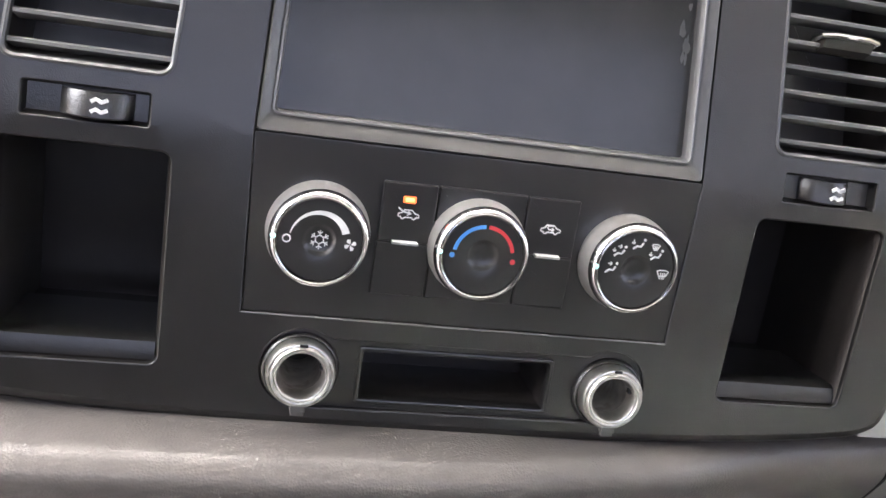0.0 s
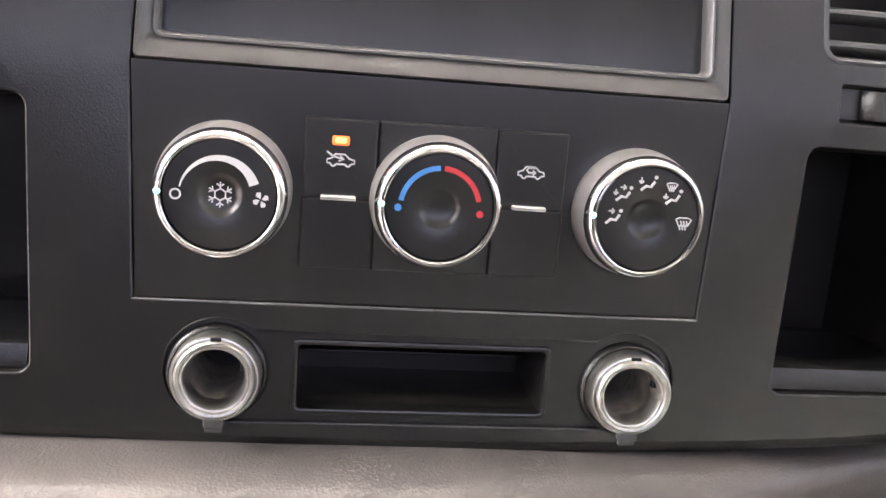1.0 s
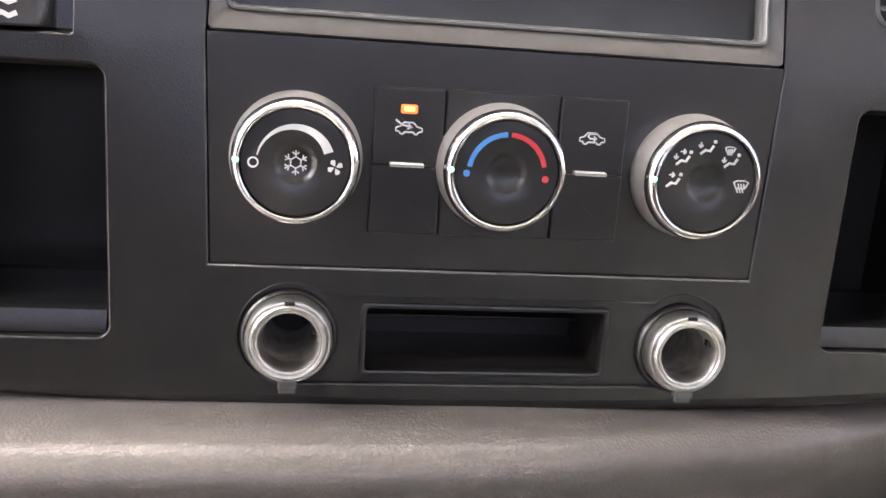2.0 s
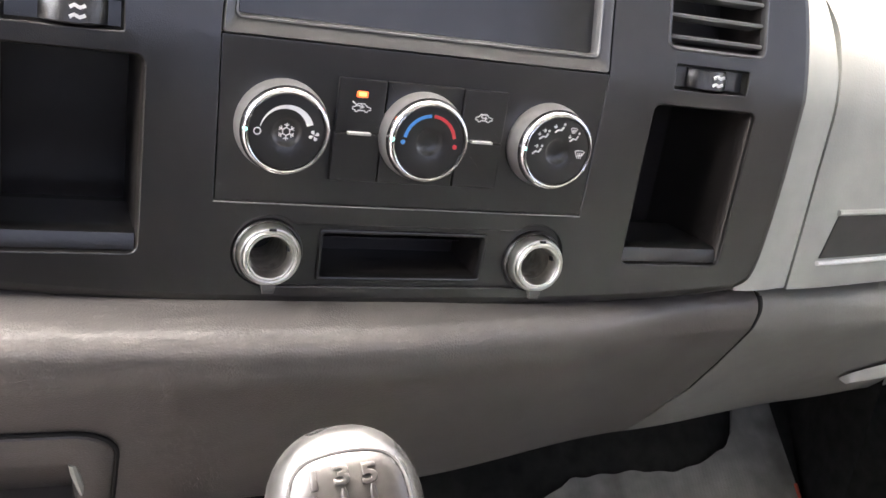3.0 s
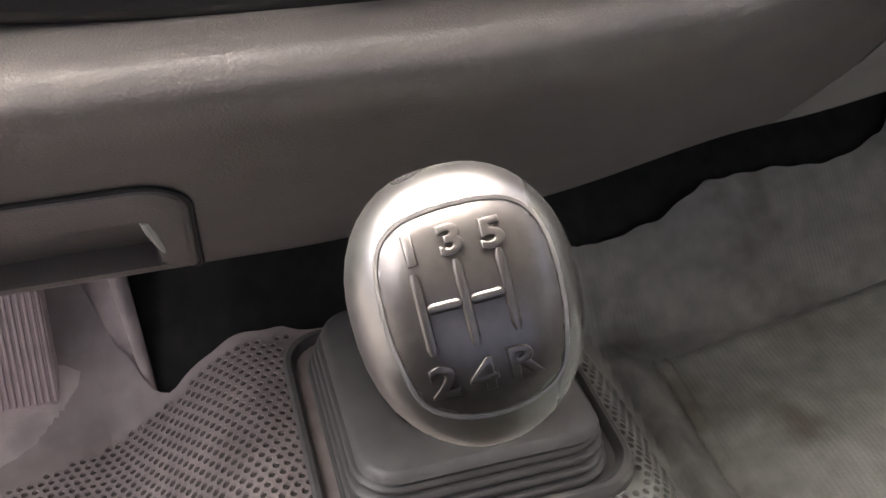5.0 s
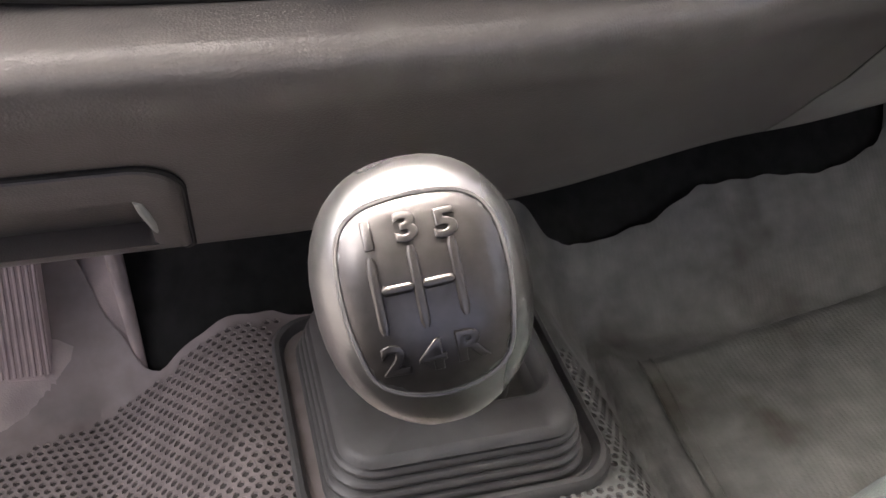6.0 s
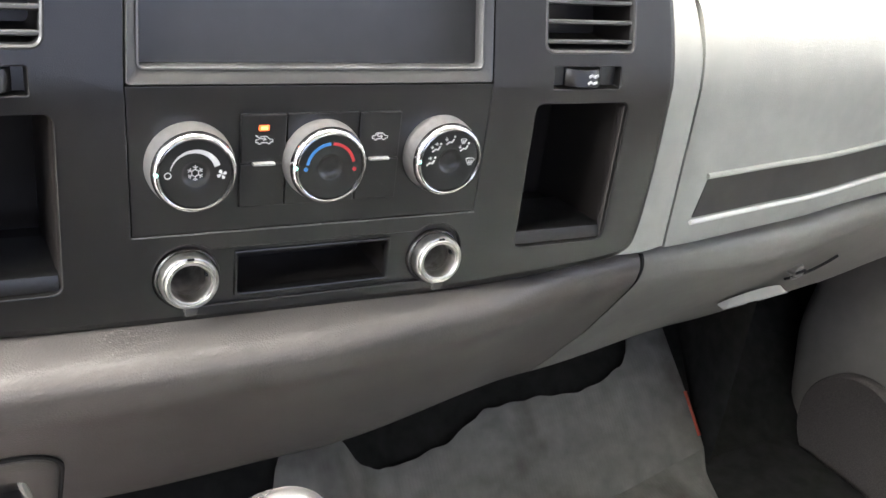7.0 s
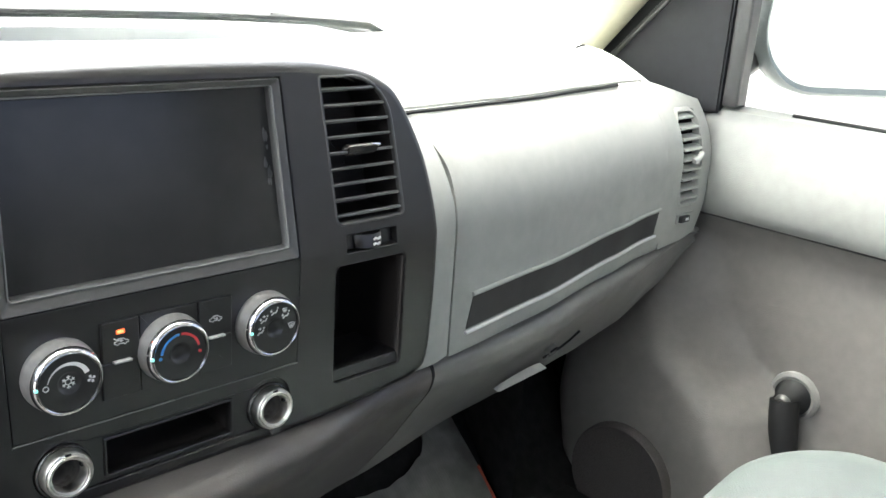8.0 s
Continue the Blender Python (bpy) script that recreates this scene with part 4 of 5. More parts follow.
def knob_surface(s, a):
    """Point of the knob at height s and angle a (0 at its front), flattened a little at the front."""
    w = knob_half(s)
    front = math.cos(a)
    x = KW * w * math.copysign(abs(math.sin(a)) ** 0.9, math.sin(a))
    n = (0.0220 if front > 0 else 0.024) * w * math.copysign(abs(front) ** (0.8 if front > 0 else 1.0), front)
    h = KH_UP * s if s > 0 else KH_DOWN * s
    return KC + KR * x + KN * n + KU * (h - 0.003 * (1 - w))


kb = bmesh.new()
ss = [-1, -0.985, -0.955, -0.90, -0.84, -0.78, -0.66, -0.52, -0.36, -0.2, -0.04, 0.12, 0.28, 0.43, 0.57, 0.69, 0.79, 0.87, 0.93, 0.97, 0.992]
loft(kb, [[kb.verts.new(knob_surface(s, 2 * math.pi * i / 48)) for i in range(48)] for s in ss], False, True)
lip = [v.co.copy() for v in kb.verts[:48]]
middle = sum(lip, Vector()) / 48
hollow = [[kb.verts.new(middle + (p - middle) * k + KU * d) for p in lip] for k, d in ((1.0, 0.0), (0.72, 0.0015), (0.66, 0.010))]
loft(kb, hollow, False, True)
gear_knob = part("gear_knob", kb, SATIN, lever, "satin silver knob", sharp=70)


def on_knob(x, h, out=0.0003):
    """Place on the knob's front at x to the side and h along it."""
    lo, hi = -0.99, 0.99
    s = h / (KH_UP if h > 0 else KH_DOWN)
    s = max(lo, min(hi, s))
    w = knob_half(s)
    q = min(0.995, abs(x) / (KW * w))
    sa = q ** (1 / 0.9)
    n = 0.0220 * w * (math.sqrt(1 - sa * sa)) ** 0.8
    return KC + KR * x + KN * (n + out) + KU * (h - 0.003 * (1 - w))


outline = smooth_loop([(0.0, 0.0208), (0.0112, 0.0192), (0.0168, 0.0135), (0.0184, 0.003), (0.0174, -0.009), (0.0134, -0.0192), (0.0, -0.0228), (-0.0134, -0.0192), (-0.0174, -0.009), (-0.0184, 0.003), (-0.0168, 0.0135), (-0.0112, 0.0192)], 5)
cp = bmesh.new()
mid = cp.verts.new(on_knob(0, -0.0015, 0.0004))
cap_rings = [[cp.verts.new(on_knob(x * k / 8, h * k / 8 - 0.0015, 0.0004 - (0.0006 if k == 8 else 0))) for x, h in outline] for k in range(1, 9)]
for a, b in zip(cap_rings[0], cap_rings[0][1:] + cap_rings[0][:1]):
    cp.faces.new((mid, a, b))
loft(cp, cap_rings)
part("knob_cap", cp, CAP_SATIN, gear_knob, "inset cap with the shift pattern, darkened for what it reflects", sharp=70)
ol = bmesh.new()
tube([on_knob(x, h - 0.0015, -0.0002) for x, h in outline + outline[:1]], 0.0007, 6, ol, False)
part("cap_joint", ol, SATIN_DARK, gear_knob, "dark joint of the inset cap")
def ridge(line, w, h):
    """A low rounded bar along (x, h) points of the knob's front."""
    bm = bmesh.new()
    (x0, h0), (x1, h1) = line
    n = 12
    way = Vector((x1 - x0, h1 - h0)).normalized()
    side = Vector((-way.y, way.x))
    rings = []
    for i in range(n + 1):
        t = i / n
        taper = 0.55 if i in (0, n) else 1.0
        rings.append([bm.verts.new(on_knob(x0 + (x1 - x0) * t - 0.0020 + side.x * w * k * taper, h0 + (h1 - h0) * t + side.y * w * k * taper, o))
                      for k, o in ((-0.55, -0.0002), (-0.42, h * 0.35), (-0.30, h * 0.9), (-0.14, h), (0.14, h), (0.30, h * 0.9), (0.42, h * 0.35), (0.55, -0.0002))])
    loft(bm, rings, True, True, closed=False)
    return bm


pat = bmesh.new()
for line in ([(-0.0088, 0.0070), (-0.0088, -0.0096)], [(0.0, 0.0080), (0.0, -0.0096)], [(0.0088, 0.0080), (0.0088, -0.0088)],
             [(-0.0078, -0.0006), (-0.0010, -0.0006)], [(0.0010, -0.0006), (0.0078, -0.0006)]):
    piece = ridge(line, 0.0026, 0.0012)
    me = bpy.data.meshes.new("ridge")
    piece.to_mesh(me)
    piece.free()
    pat.from_mesh(me)
    bpy.data.meshes.remove(me)
part("shift_pattern", pat, CAP_SATIN, gear_knob, "raised shift pattern", sharp=60)


def engraved(text, x, h, size):
    """One raised character on the knob."""
    cu = bpy.data.curves.new("character", 'FONT')
    cu.body, cu.size, cu.align_x, cu.align_y = text, size, 'CENTER', 'CENTER'
    cu.resolution_u = 4
    cu.offset = 0.0001
    cu.extrude, cu.bevel_depth, cu.bevel_resolution = 0.0004, 0.0003, 1
    ob = new("character", cu)
    me = bpy.data.meshes.new_from_object(ob.evaluated_get(bpy.context.evaluated_depsgraph_get()))
    bpy.data.objects.remove(ob)
    bm = bmesh.new()
    bm.from_mesh(me)
    bpy.data.meshes.remove(me)
    for v in bm.verts:
        v.co = on_knob(x + 1.28 * v.co.x, h + v.co.y, v.co.z + 0.0005)
    part("gear_number", bm, CAP_SATIN, gear_knob, "raised gear number", sharp=50)


for text, x, h in (("1", -0.0084, 0.0130), ("3", 0.0, 0.0134), ("5", 0.0084, 0.0126), ("2", -0.0080, -0.0140), ("4", 0.0, -0.0144), ("R", 0.0082, -0.0138)):
    engraved(text, x - 0.0020, h - 0.0015, 0.0084)
BOOT_C = Vector((0.005, 0.030, -0.380))
neck = KC - KU * 0.024 - KN * 0.006
sh = bmesh.new()
pts = [neck + KU * 0.006, neck - KU * 0.006 - KN * 0.004]
for i in range(1, 8):
    pts.append(pts[1].lerp(BOOT_C, i / 7))
tube(pts, [0.0070, 0.0072, 0.0085, 0.009, 0.0095, 0.0105, 0.0125, 0.0165, 0.0215], 20, sh)
part("shaft", sh, SHAFT, lever, "dark grey tapered shaft")

boot = thing("gear_lever_boot", "grey ribbed rubber boot round the gear lever on the tunnel", "gear boot")


def boot_ring(bm, cx, cy, hx, hy, r, z):
    return [bm.verts.new((cx + x, cy + y, z)) for x, y in rrect(-hx, -hy, hx, hy, r, 6)]


base = bmesh.new()
loft(base, [boot_ring(base, -0.006, 0.038, *q) for q in ((0.103, 0.099, 0.03, -0.424), (0.104, 0.100, 0.03, -0.410), (0.1035, 0.0995, 0.03, -0.4035), (0.1015, 0.0975, 0.03, -0.4005),
                                                          (0.0985, 0.0945, 0.03, -0.4005), (0.0965, 0.0925, 0.03, -0.4040), (0.0950, 0.0910, 0.03, -0.4085), (0.080, 0.080, 0.028, -0.4095))], True, True)
part("base_flange", base, BOOT, boot, "flat rubber flange with a raised rim")
bt = bmesh.new()
rings = [boot_ring(bt, -0.006, 0.037, 0.0865, 0.0860, 0.025, -0.412)]
for i in range(4):
    z, g = -0.4085 + 0.0095 * i, 0.0022 * i
    for dh, dz in ((0.0, 0.0), (0.0012, 0.0025), (0.0012, 0.0050), (0.0, 0.0068), (-0.0040, 0.0080)):
        rings.append(boot_ring(bt, -0.006, 0.036 - 0.001 * i, 0.0860 - g + dh, 0.0850 - g + dh, 0.025, z + dz))
for cx, cy, hx, hy, r, z in ((-0.006, 0.032, 0.0775, 0.0790, 0.023, -0.3690), (-0.006, 0.032, 0.0755, 0.0775, 0.022, -0.3645), (-0.006, 0.032, 0.0720, 0.0745, 0.021, -0.3620),
                             (0.004, 0.030, 0.0585, 0.0460, 0.018, -0.3612), (0.005, 0.030, 0.0555, 0.0430, 0.017, -0.3635), (0.005, 0.030, 0.0535, 0.0410, 0.016, -0.3800), (0.005, 0.030, 0.047, 0.035, 0.014, -0.386)):
    rings.append(boot_ring(bt, cx, cy, hx, hy, r, z))
loft(bt, rings, True, True)
part("bellows", bt, BOOT, boot, "ribbed rubber bellows")
cone = bmesh.new()
rings = []
for r, z in ((0.0385, -0.386), (0.0385, -0.3740), (0.0372, -0.3715), (0.0352, -0.3715), (0.0335, -0.3750), (0.0305, -0.3755), (0.0292, -0.3720), (0.0278, -0.3705), (0.0262, -0.3725), (0.0245, -0.3770), (0.018, -0.378)):
    rings.append([cone.verts.new((BOOT_C.x + r * 1.04 * math.cos(2 * math.pi * i / 40), BOOT_C.y + r * math.sin(2 * math.pi * i / 40), z)) for i in range(40)])
loft(cone, rings, False, True)
part("collar", cone, BOOT, boot, "round stepped rubber collar")


# ---- cab floor, toe board, mat, pedals ----
def floor_z(x, y):
    """Cab floor: tunnel in the middle, wells on both sides, toe board rising ahead."""
    tunnel = 0.074 * (1 - smoothstep(0.112, 0.178 if x > 0 else 0.235, abs(x + 0.012)))
    toe = max(0.0, y - 0.14)
    rise = 0.95 * toe if toe < 0.3 else 0.285 + 2.0 * (toe - 0.3)
    soft = 0.004 * math.sin(9 * x + 3) * math.sin(7 * y + 1) + 0.003 * math.sin(23 * x + 1) * math.sin(31 * y + 2) * smoothstep(0.16, 0.22, x)
    soft += 0.007 * math.exp(-((x - 0.140 - 0.06 * y) / 0.010) ** 2) + 0.009 * math.exp(-((x - 0.180 + 0.04 * y) / 0.012) ** 2)
    return -0.484 + max(tunnel * (1 - 0.5 * smoothstep(0.16, 0.4, y)), 0) + rise * smoothstep(0.125, 0.165, y) + soft


def cover_end(x):
    """Where the floor covering ends ahead; its edge is uneven."""
    y = curve_through([(-0.86, 0.32), (-0.30, 0.30), (-0.255, 0.24), (-0.222, 0.185), (-0.209, 0.160), (-0.200, 0.152), (-0.188, 0.146), (-0.176, 0.147), (-0.160, 0.149), (-0.145, 0.150), (-0.125, 0.150), (-0.105, 0.148), (-0.09, 0.144), (0.02, 0.13), (0.05, 0.190), (0.10, 0.198), (0.17, 0.203), (0.25, 0.216), (0.289, 0.228), (0.307, 0.235), (0.337, 0.237), (0.414, 0.2345), (0.455, 0.236), (0.478, 0.240), (0.502, 0.249), (0.519, 0.262), (0.540, 0.30), (0.86, 0.30)], x)
    return y + 0.001 * math.sin(67 * x + 1) + 0.0008 * math.sin(171 * x)


def floor_side(y):
    """Where the covering ends beside the sill; its edge runs inwards towards the seat."""
    return 0.586 - 0.40 * max(0.0, min(0.25, 0.16 - y))


def floor_point(u, v):
    y = -1.3 + v * (cover_end(-0.86 + 1.446 * u) + 1.3)
    x = -0.86 + (floor_side(y) + 0.86) * u
    return (x, y, floor_z(x, y))


tagged(part("toe_board", thicken(sheet(200, 44, lambda u, v: (lambda x, y: (x, y, floor_z(x, y) - 0.018))(-0.86 + 1.72 * u, 0.05 + 0.40 * v)), (0, 0, -0.01)), CARPET),
       "black insulation on the toe board", "toe board", kind="structure")
floor = tagged(part("floor", thicken(sheet(240, 300, floor_point), (0, 0, -0.01)), LINER),
               "dirty grey vinyl cab floor over the tunnel", "floor", kind="structure")
# the driver side of the floor gets the colour that carries doorway light
floor.data.materials.append(NET)
# unseen floor behind is blackened to cut bounced light on knob and dash
floor.data.materials.append(CARPET)
for face in floor.data.polygons:
    face.material_index = 2 if face.center.y < -0.24 and face.center.x < 0.04 else 1 if face.center.x < -0.02 else 0
mat_ob = thing("floor_mat", "dirty grey rubber floor mat in the passenger footwell", "floor mat")


def mat_point(u, v):
    y = -0.34 + (0.450 + 0.05 * u) * v
    x = 0.203 - 0.02 * (1 - v) + (floor_side(y) - 0.006 - 0.203 + 0.02 * (1 - v)) * u
    edge = min(u, 1 - u) * 0.425
    return (x, y, floor_z(x, y) - 0.001 + 0.005 * smoothstep(0.0, 0.012, min(edge, (1 - v) * 0.48)) + 0.003 * smoothstep(0.026, 0.010, min(edge, (1 - v) * 0.48)) + 0.003 * math.sin(11 * u + 2) * math.sin(6 * v))


part("mat_sheet", thicken(sheet(70, 70, mat_point), (0, 0, -0.005)), MAT, mat_ob)
for k in range(2):
    rib = bmesh.new()
    tube([(lambda p: (p[0] - 0.004, p[1], p[2] + 0.001))(mat_point(0.012 + 0.03 * k, i / 40)) for i in range(41)], 0.0012, 6, rib)
    part("mat_rib", rib, MAT, mat_ob)

# honeycomb relief of the tunnel covering beside the gear boot: a net of joined cells with round holes
PITCH = 0.0073
HEX = [(math.cos(math.pi * (k + 0.5) / 3) * PITCH / math.sqrt(3), math.sin(math.pi * (k + 0.5) / 3) * PITCH / math.sqrt(3)) for k in range(6)]


def honeycomb(label, covering, side):
    """The net on one side of the lever: dusty and lightened for doorway light by the driver, grey by the passenger."""
    verts, faces, corner = [], [], {}

    def net_vertex(x, y, h):
        verts.append((x, y, floor_z(x, y) + h))
        return len(verts) - 1

    for j in range(-38, 33):
        for i in range(-62, 28):
            x = PITCH * (i + 0.5 * (j % 2))
            y = PITCH * math.sqrt(3) / 2 * j
            if (-0.109 < x < 0.097 and -0.061 < y < 0.136) or y > cover_end(x) - 0.009 or (x < -0.196 and y > 0.146 + 0.294 * (x + 0.206)) or x > 0.132 + 0.1 * y or (x > 0 and y > 0.075) or x < -0.385 or (x > 0) != (side > 0):
                continue
            out, top, low = [], [], []
            for hx, hy in HEX:
                key = (round((x + hx) * 4000), round((y + hy) * 4000))
                if key not in corner:
                    corner[key] = net_vertex(x + hx, y + hy, 0.0018)
                out.append(corner[key])
                top.append(net_vertex(x + hx * 0.64, y + hy * 0.64, 0.0019))
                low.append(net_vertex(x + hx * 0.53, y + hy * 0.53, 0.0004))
            for k in range(6):
                n = (k + 1) % 6
                faces += [(out[k], out[n], top[n], top[k]), (top[k], top[n], low[n], low[k])]
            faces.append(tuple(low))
    me = bpy.data.meshes.new("tunnel_relief")
    me.from_pydata(verts, [], faces)
    cells = bmesh.new()
    cells.from_mesh(me)
    bpy.data.meshes.remove(me)
    relief = part("tunnel_relief", cells, covering, None, smooth=False)
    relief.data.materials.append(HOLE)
    # hole bottoms take the colour that carries their shade
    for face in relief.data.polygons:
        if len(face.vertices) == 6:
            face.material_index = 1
    tagged(relief, label, "floor relief", kind="stuff")


honeycomb("dusty honeycomb relief on the tunnel covering, lightened for doorway light", NET, -1)
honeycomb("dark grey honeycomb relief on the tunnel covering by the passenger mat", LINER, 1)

pedal = thing("accelerator_pedal", "grey ribbed rubber accelerator pedal above the floor", "pedal")
PM = pose(-0.296, 0.215, -0.392, -32, 0, 0)
pad = block(-0.0235, -0.008, -0.085, 0.0235, 0.008, 0.085, 0.0075, n=5)
pad.transform(PM)
part("pedal_pad", pad, PEDAL, pedal)
for k in range(9):
    r = block(-0.0192 + 0.0048 * k - 0.0012, -0.0095, -0.076, -0.0192 + 0.0048 * k + 0.0012, -0.006, 0.078, 0.0008)
    r.transform(PM)
    part("pedal_rib", r, PEDAL, pedal)
arm = tube([PM @ Vector((0, 0.006, 0.03)), PM @ Vector((0, 0.05, 0.07)), (-0.296, 0.36, -0.23), (-0.296, 0.44, -0.17)], 0.007, 10)
part("pedal_arm", arm, RUBBER, pedal)
fold = thing("floor_fold", "turned-up dusty floor covering beside the tunnel, lightened for doorway light", "floor covering")


def fold_edge(v):
    """Free edge of the covering, from the notch beside the tunnel up the toe board."""
    return Vector((-0.206 - 0.036 * v, 0.156 + 0.180 * v, -0.462 + 0.190 * v + 0.010 * math.sin(math.pi * v)))


def fold_point(u, v):
    """The covering hangs behind its free edge and comes forward again by the pedal."""
    e = fold_edge(v)
    sag = math.sin(math.pi * min(1.0, u * 1.15)) ** 0.9 * smoothstep(0.02, 0.5, v)
    x, y = e.x - 0.17 * u, e.y + 0.032 * sag - 0.05 * u * (1 - v)
    keep = smoothstep(0.0, 0.4, v)
    return (x, y, (e.z - 0.006 - 0.028 * sag) * keep + (floor_z(x, y) - 0.004) * (1 - keep))


part("flap", thicken(sheet(40, 40, fold_point), (0, 0.004, -0.003)), DUSTY_LIT, fold)
part("rolled_edge", tube([fold_edge(i / 20) for i in range(21)], [0.0035 + 0.0085 * (i / 20) ** 0.8 for i in range(21)], 12), DUSTY_LIT, fold, "thick rolled edge of the covering")
tagged(part("orange_marker", tube([(0.584, 0.172, -0.4475), (0.5845, 0.193, -0.4290), (0.585, 0.214, -0.4095)], 0.0024, 8), ORANGE),
                "thin orange plastic marker at the kick panel", "marker")

# ---- door, window, pillar, mirror ----
DOOR = 0.88
door = thing("door_1", "closed pale grey passenger door with a window crank", "door", kind="structure")


def door_upper(u, v):
    y, z = 0.30 - 1.2 * u, -0.0445 + 0.1455 * v
    return (DOOR - 0.018 * math.sin(math.pi * min(1.0, v * 1.05)) ** 0.6 + 0.02 * v * v, y, z)


part("upper_pad", thicken(sheet(30, 20, door_upper), (0.03, 0, 0)), DOORPAD, door, "padded pale upper panel")


def door_lower(u, v):
    """Lower door panel with the rounded speaker pod at its front end."""
    front = 0.264 - 0.022 * smoothstep(0.55, 0.85, v)
    y, z = front - 1.164 * u ** 1.25, -0.048 - 0.50 * v
    rim_y = curve_through([(-0.52, -0.13), (-0.40, -0.10), (-0.30, -0.05), (-0.24, 0.05), (-0.18, 0.095), (-0.04, 0.14)], z)
    deep = curve_through([(-0.36, 0.126), (-0.25, 0.108), (-0.15, 0.062), (-0.05, 0.0)], z)
    pod = deep / 0.102 * smoothstep(rim_y - 0.075, rim_y + 0.035, y)
    return (DOOR + 0.006 + 0.012 * smoothstep(0.0, 0.06, v) - 0.102 * pod + 0.09 * max(0.0, (y - front + 0.05) / 0.05) ** 2.2, y, z)


part("lower_panel", thicken(sheet(90, 50, door_lower), (0.03, 0, 0)), DOOR_LOW, door, "grey lower panel")
sill_bm = thicken(sheet(24, 8, lambda u, v: (DOOR + 0.020 + 0.05 * v, 0.30 - 1.2 * u, 0.101 + 0.006 * math.sin(math.pi * v) ** 0.7)), (0, 0, -0.02))
part("window_sill", sill_bm, PALE, door, "pale window sill")
seal = bmesh.new()
tube([(DOOR + 0.032, -0.005 - 0.9 * i / 12, 0.1065) for i in range(13)], 0.0032, 8, seal)
part("window_seal", seal, RUBBER, door, "black window seal")
speaker = lathe([(0.0, 0.0005), (0.060, 0.0), (0.072, -0.001), (0.078, -0.004), (0.0805, -0.0045), (0.083, -0.001), (0.084, 0.012)], 48)
speaker.transform(pose(0.7595, 0.092, -0.438, 0, 0, -90))
part("speaker_grille", speaker, GRILLE, door, "dark round speaker cloth")
crank = part("window_crank", lathe([(0.0, -0.030), (0.012, -0.029), (0.016, -0.024), (0.020, -0.006), (0.026, 0.0), (0.026, 0.02)], 28), RUBBER, door, "black window crank")
crank.matrix_basis = pose(DOOR + 0.010, -0.086, -0.272, 0, 0, -90)
bar = bmesh.new()
tube([(0, -0.024, 0.004), (0.006, -0.028, -0.03), (0.014, -0.030, -0.075), (0.020, -0.030, -0.11)], [0.0195, 0.0205, 0.020, 0.0185], 14, bar)
part("crank_arm", bar, RUBBER, crank)
capb = lathe([(0.0, -0.0355), (0.008, -0.035), (0.012, -0.031), (0.0135, -0.024)], 20)
part("crank_cap", capb, SATIN, crank, "bright round cap")
knobc = lathe([(0.0, -0.06), (0.010, -0.058), (0.013, -0.05), (0.011, -0.036), (0.009, -0.03)], 18)
knobc.transform(Matrix.Translation((0.020, 0.004, -0.108)))
part("crank_knob", knobc, RUBBER, crank)

escutcheon = lathe([(0.024, -0.002), (0.030, -0.004), (0.035, 0.0), (0.037, 0.01)], 28)
part("crank_plate", escutcheon, LID, door, "grey round plate behind the crank").matrix_basis = pose(DOOR + 0.014, -0.086, -0.272, 0, 0, -90)

window = thing("window_1", "clear passenger door window in a grey frame", "window", kind="structure")
part("division_bar", block(DOOR + 0.014, 0.070, 0.105, DOOR + 0.045, 0.094, 0.66, 0.005), FRAME_GREY, window, "upright window channel")
part("rear_bar", block(DOOR + 0.02, -0.95, 0.13, DOOR + 0.05, -0.88, 0.66, 0.006), LINING, window)
part("top_bar", block(DOOR - 0.01, -0.95, 0.60, DOOR + 0.05, 0.10, 0.68, 0.006), LINING, window)
pane = part("pane", slab(DOOR + 0.038, -0.90, 0.10, DOOR + 0.042, 0.08, 0.62), GLASS, window, smooth=False)
pane.visible_shadow = False
patch = bmesh.new()
tri = [(0.0945, 0.096), (0.42, 0.05), (0.338, 0.134), (0.300, 0.174), (0.235, 0.243), (0.0945, 0.395)]
fa = [patch.verts.new((DOOR + 0.010, y, z)) for y, z in tri]
fb = [patch.verts.new((DOOR + 0.030, y, z)) for y, z in tri]
bridge(patch, fa, fb)
patch.faces.new(fa)
patch.faces.new(fb)
bmesh.ops.bevel(patch, geom=patch.edges[:], offset=0.003, segments=2, affect='EDGES')
part("corner_patch", patch, PATCH, window, "charcoal triangular corner patch")
part("patch_edge", tube([(DOOR + 0.008, 0.285, 0.150), (DOOR + 0.008, 0.197, 0.243), (DOOR + 0.008, 0.0945, 0.352)], 0.0045, 8), FRAME_GREY, window, "raised grey edge of the corner patch")

pillar = bmesh.new()
path = [Vector((0.862, 0.40, 0.10)), Vector((0.848, 0.262, 0.245)), Vector((0.822, 0.10, 0.41)), Vector((0.785, -0.08, 0.59)), Vector((0.76, -0.18, 0.69))]
rings = []
for p in path:
    rings.append([pillar.verts.new(p + Vector((0.045 * math.cos(a) , 0.030 * math.sin(a), 0.030 * math.sin(a)))) for a in [2 * math.pi * i / 16 for i in range(16)]])
loft(pillar, rings, True, True)
tagged(part("pillar_right", pillar, PILLAR), "cream plastic windscreen pillar trim", "pillar", kind="structure")
pl = bmesh.new()
rings = [[pl.verts.new(Vector((-p.x, p.y, p.z)) + Vector((0.045 * math.cos(a), 0.030 * math.sin(a), 0.030 * math.sin(a)))) for a in [2 * math.pi * i / 16 for i in range(16)]] for p in path]
loft(pl, rings, True, True)
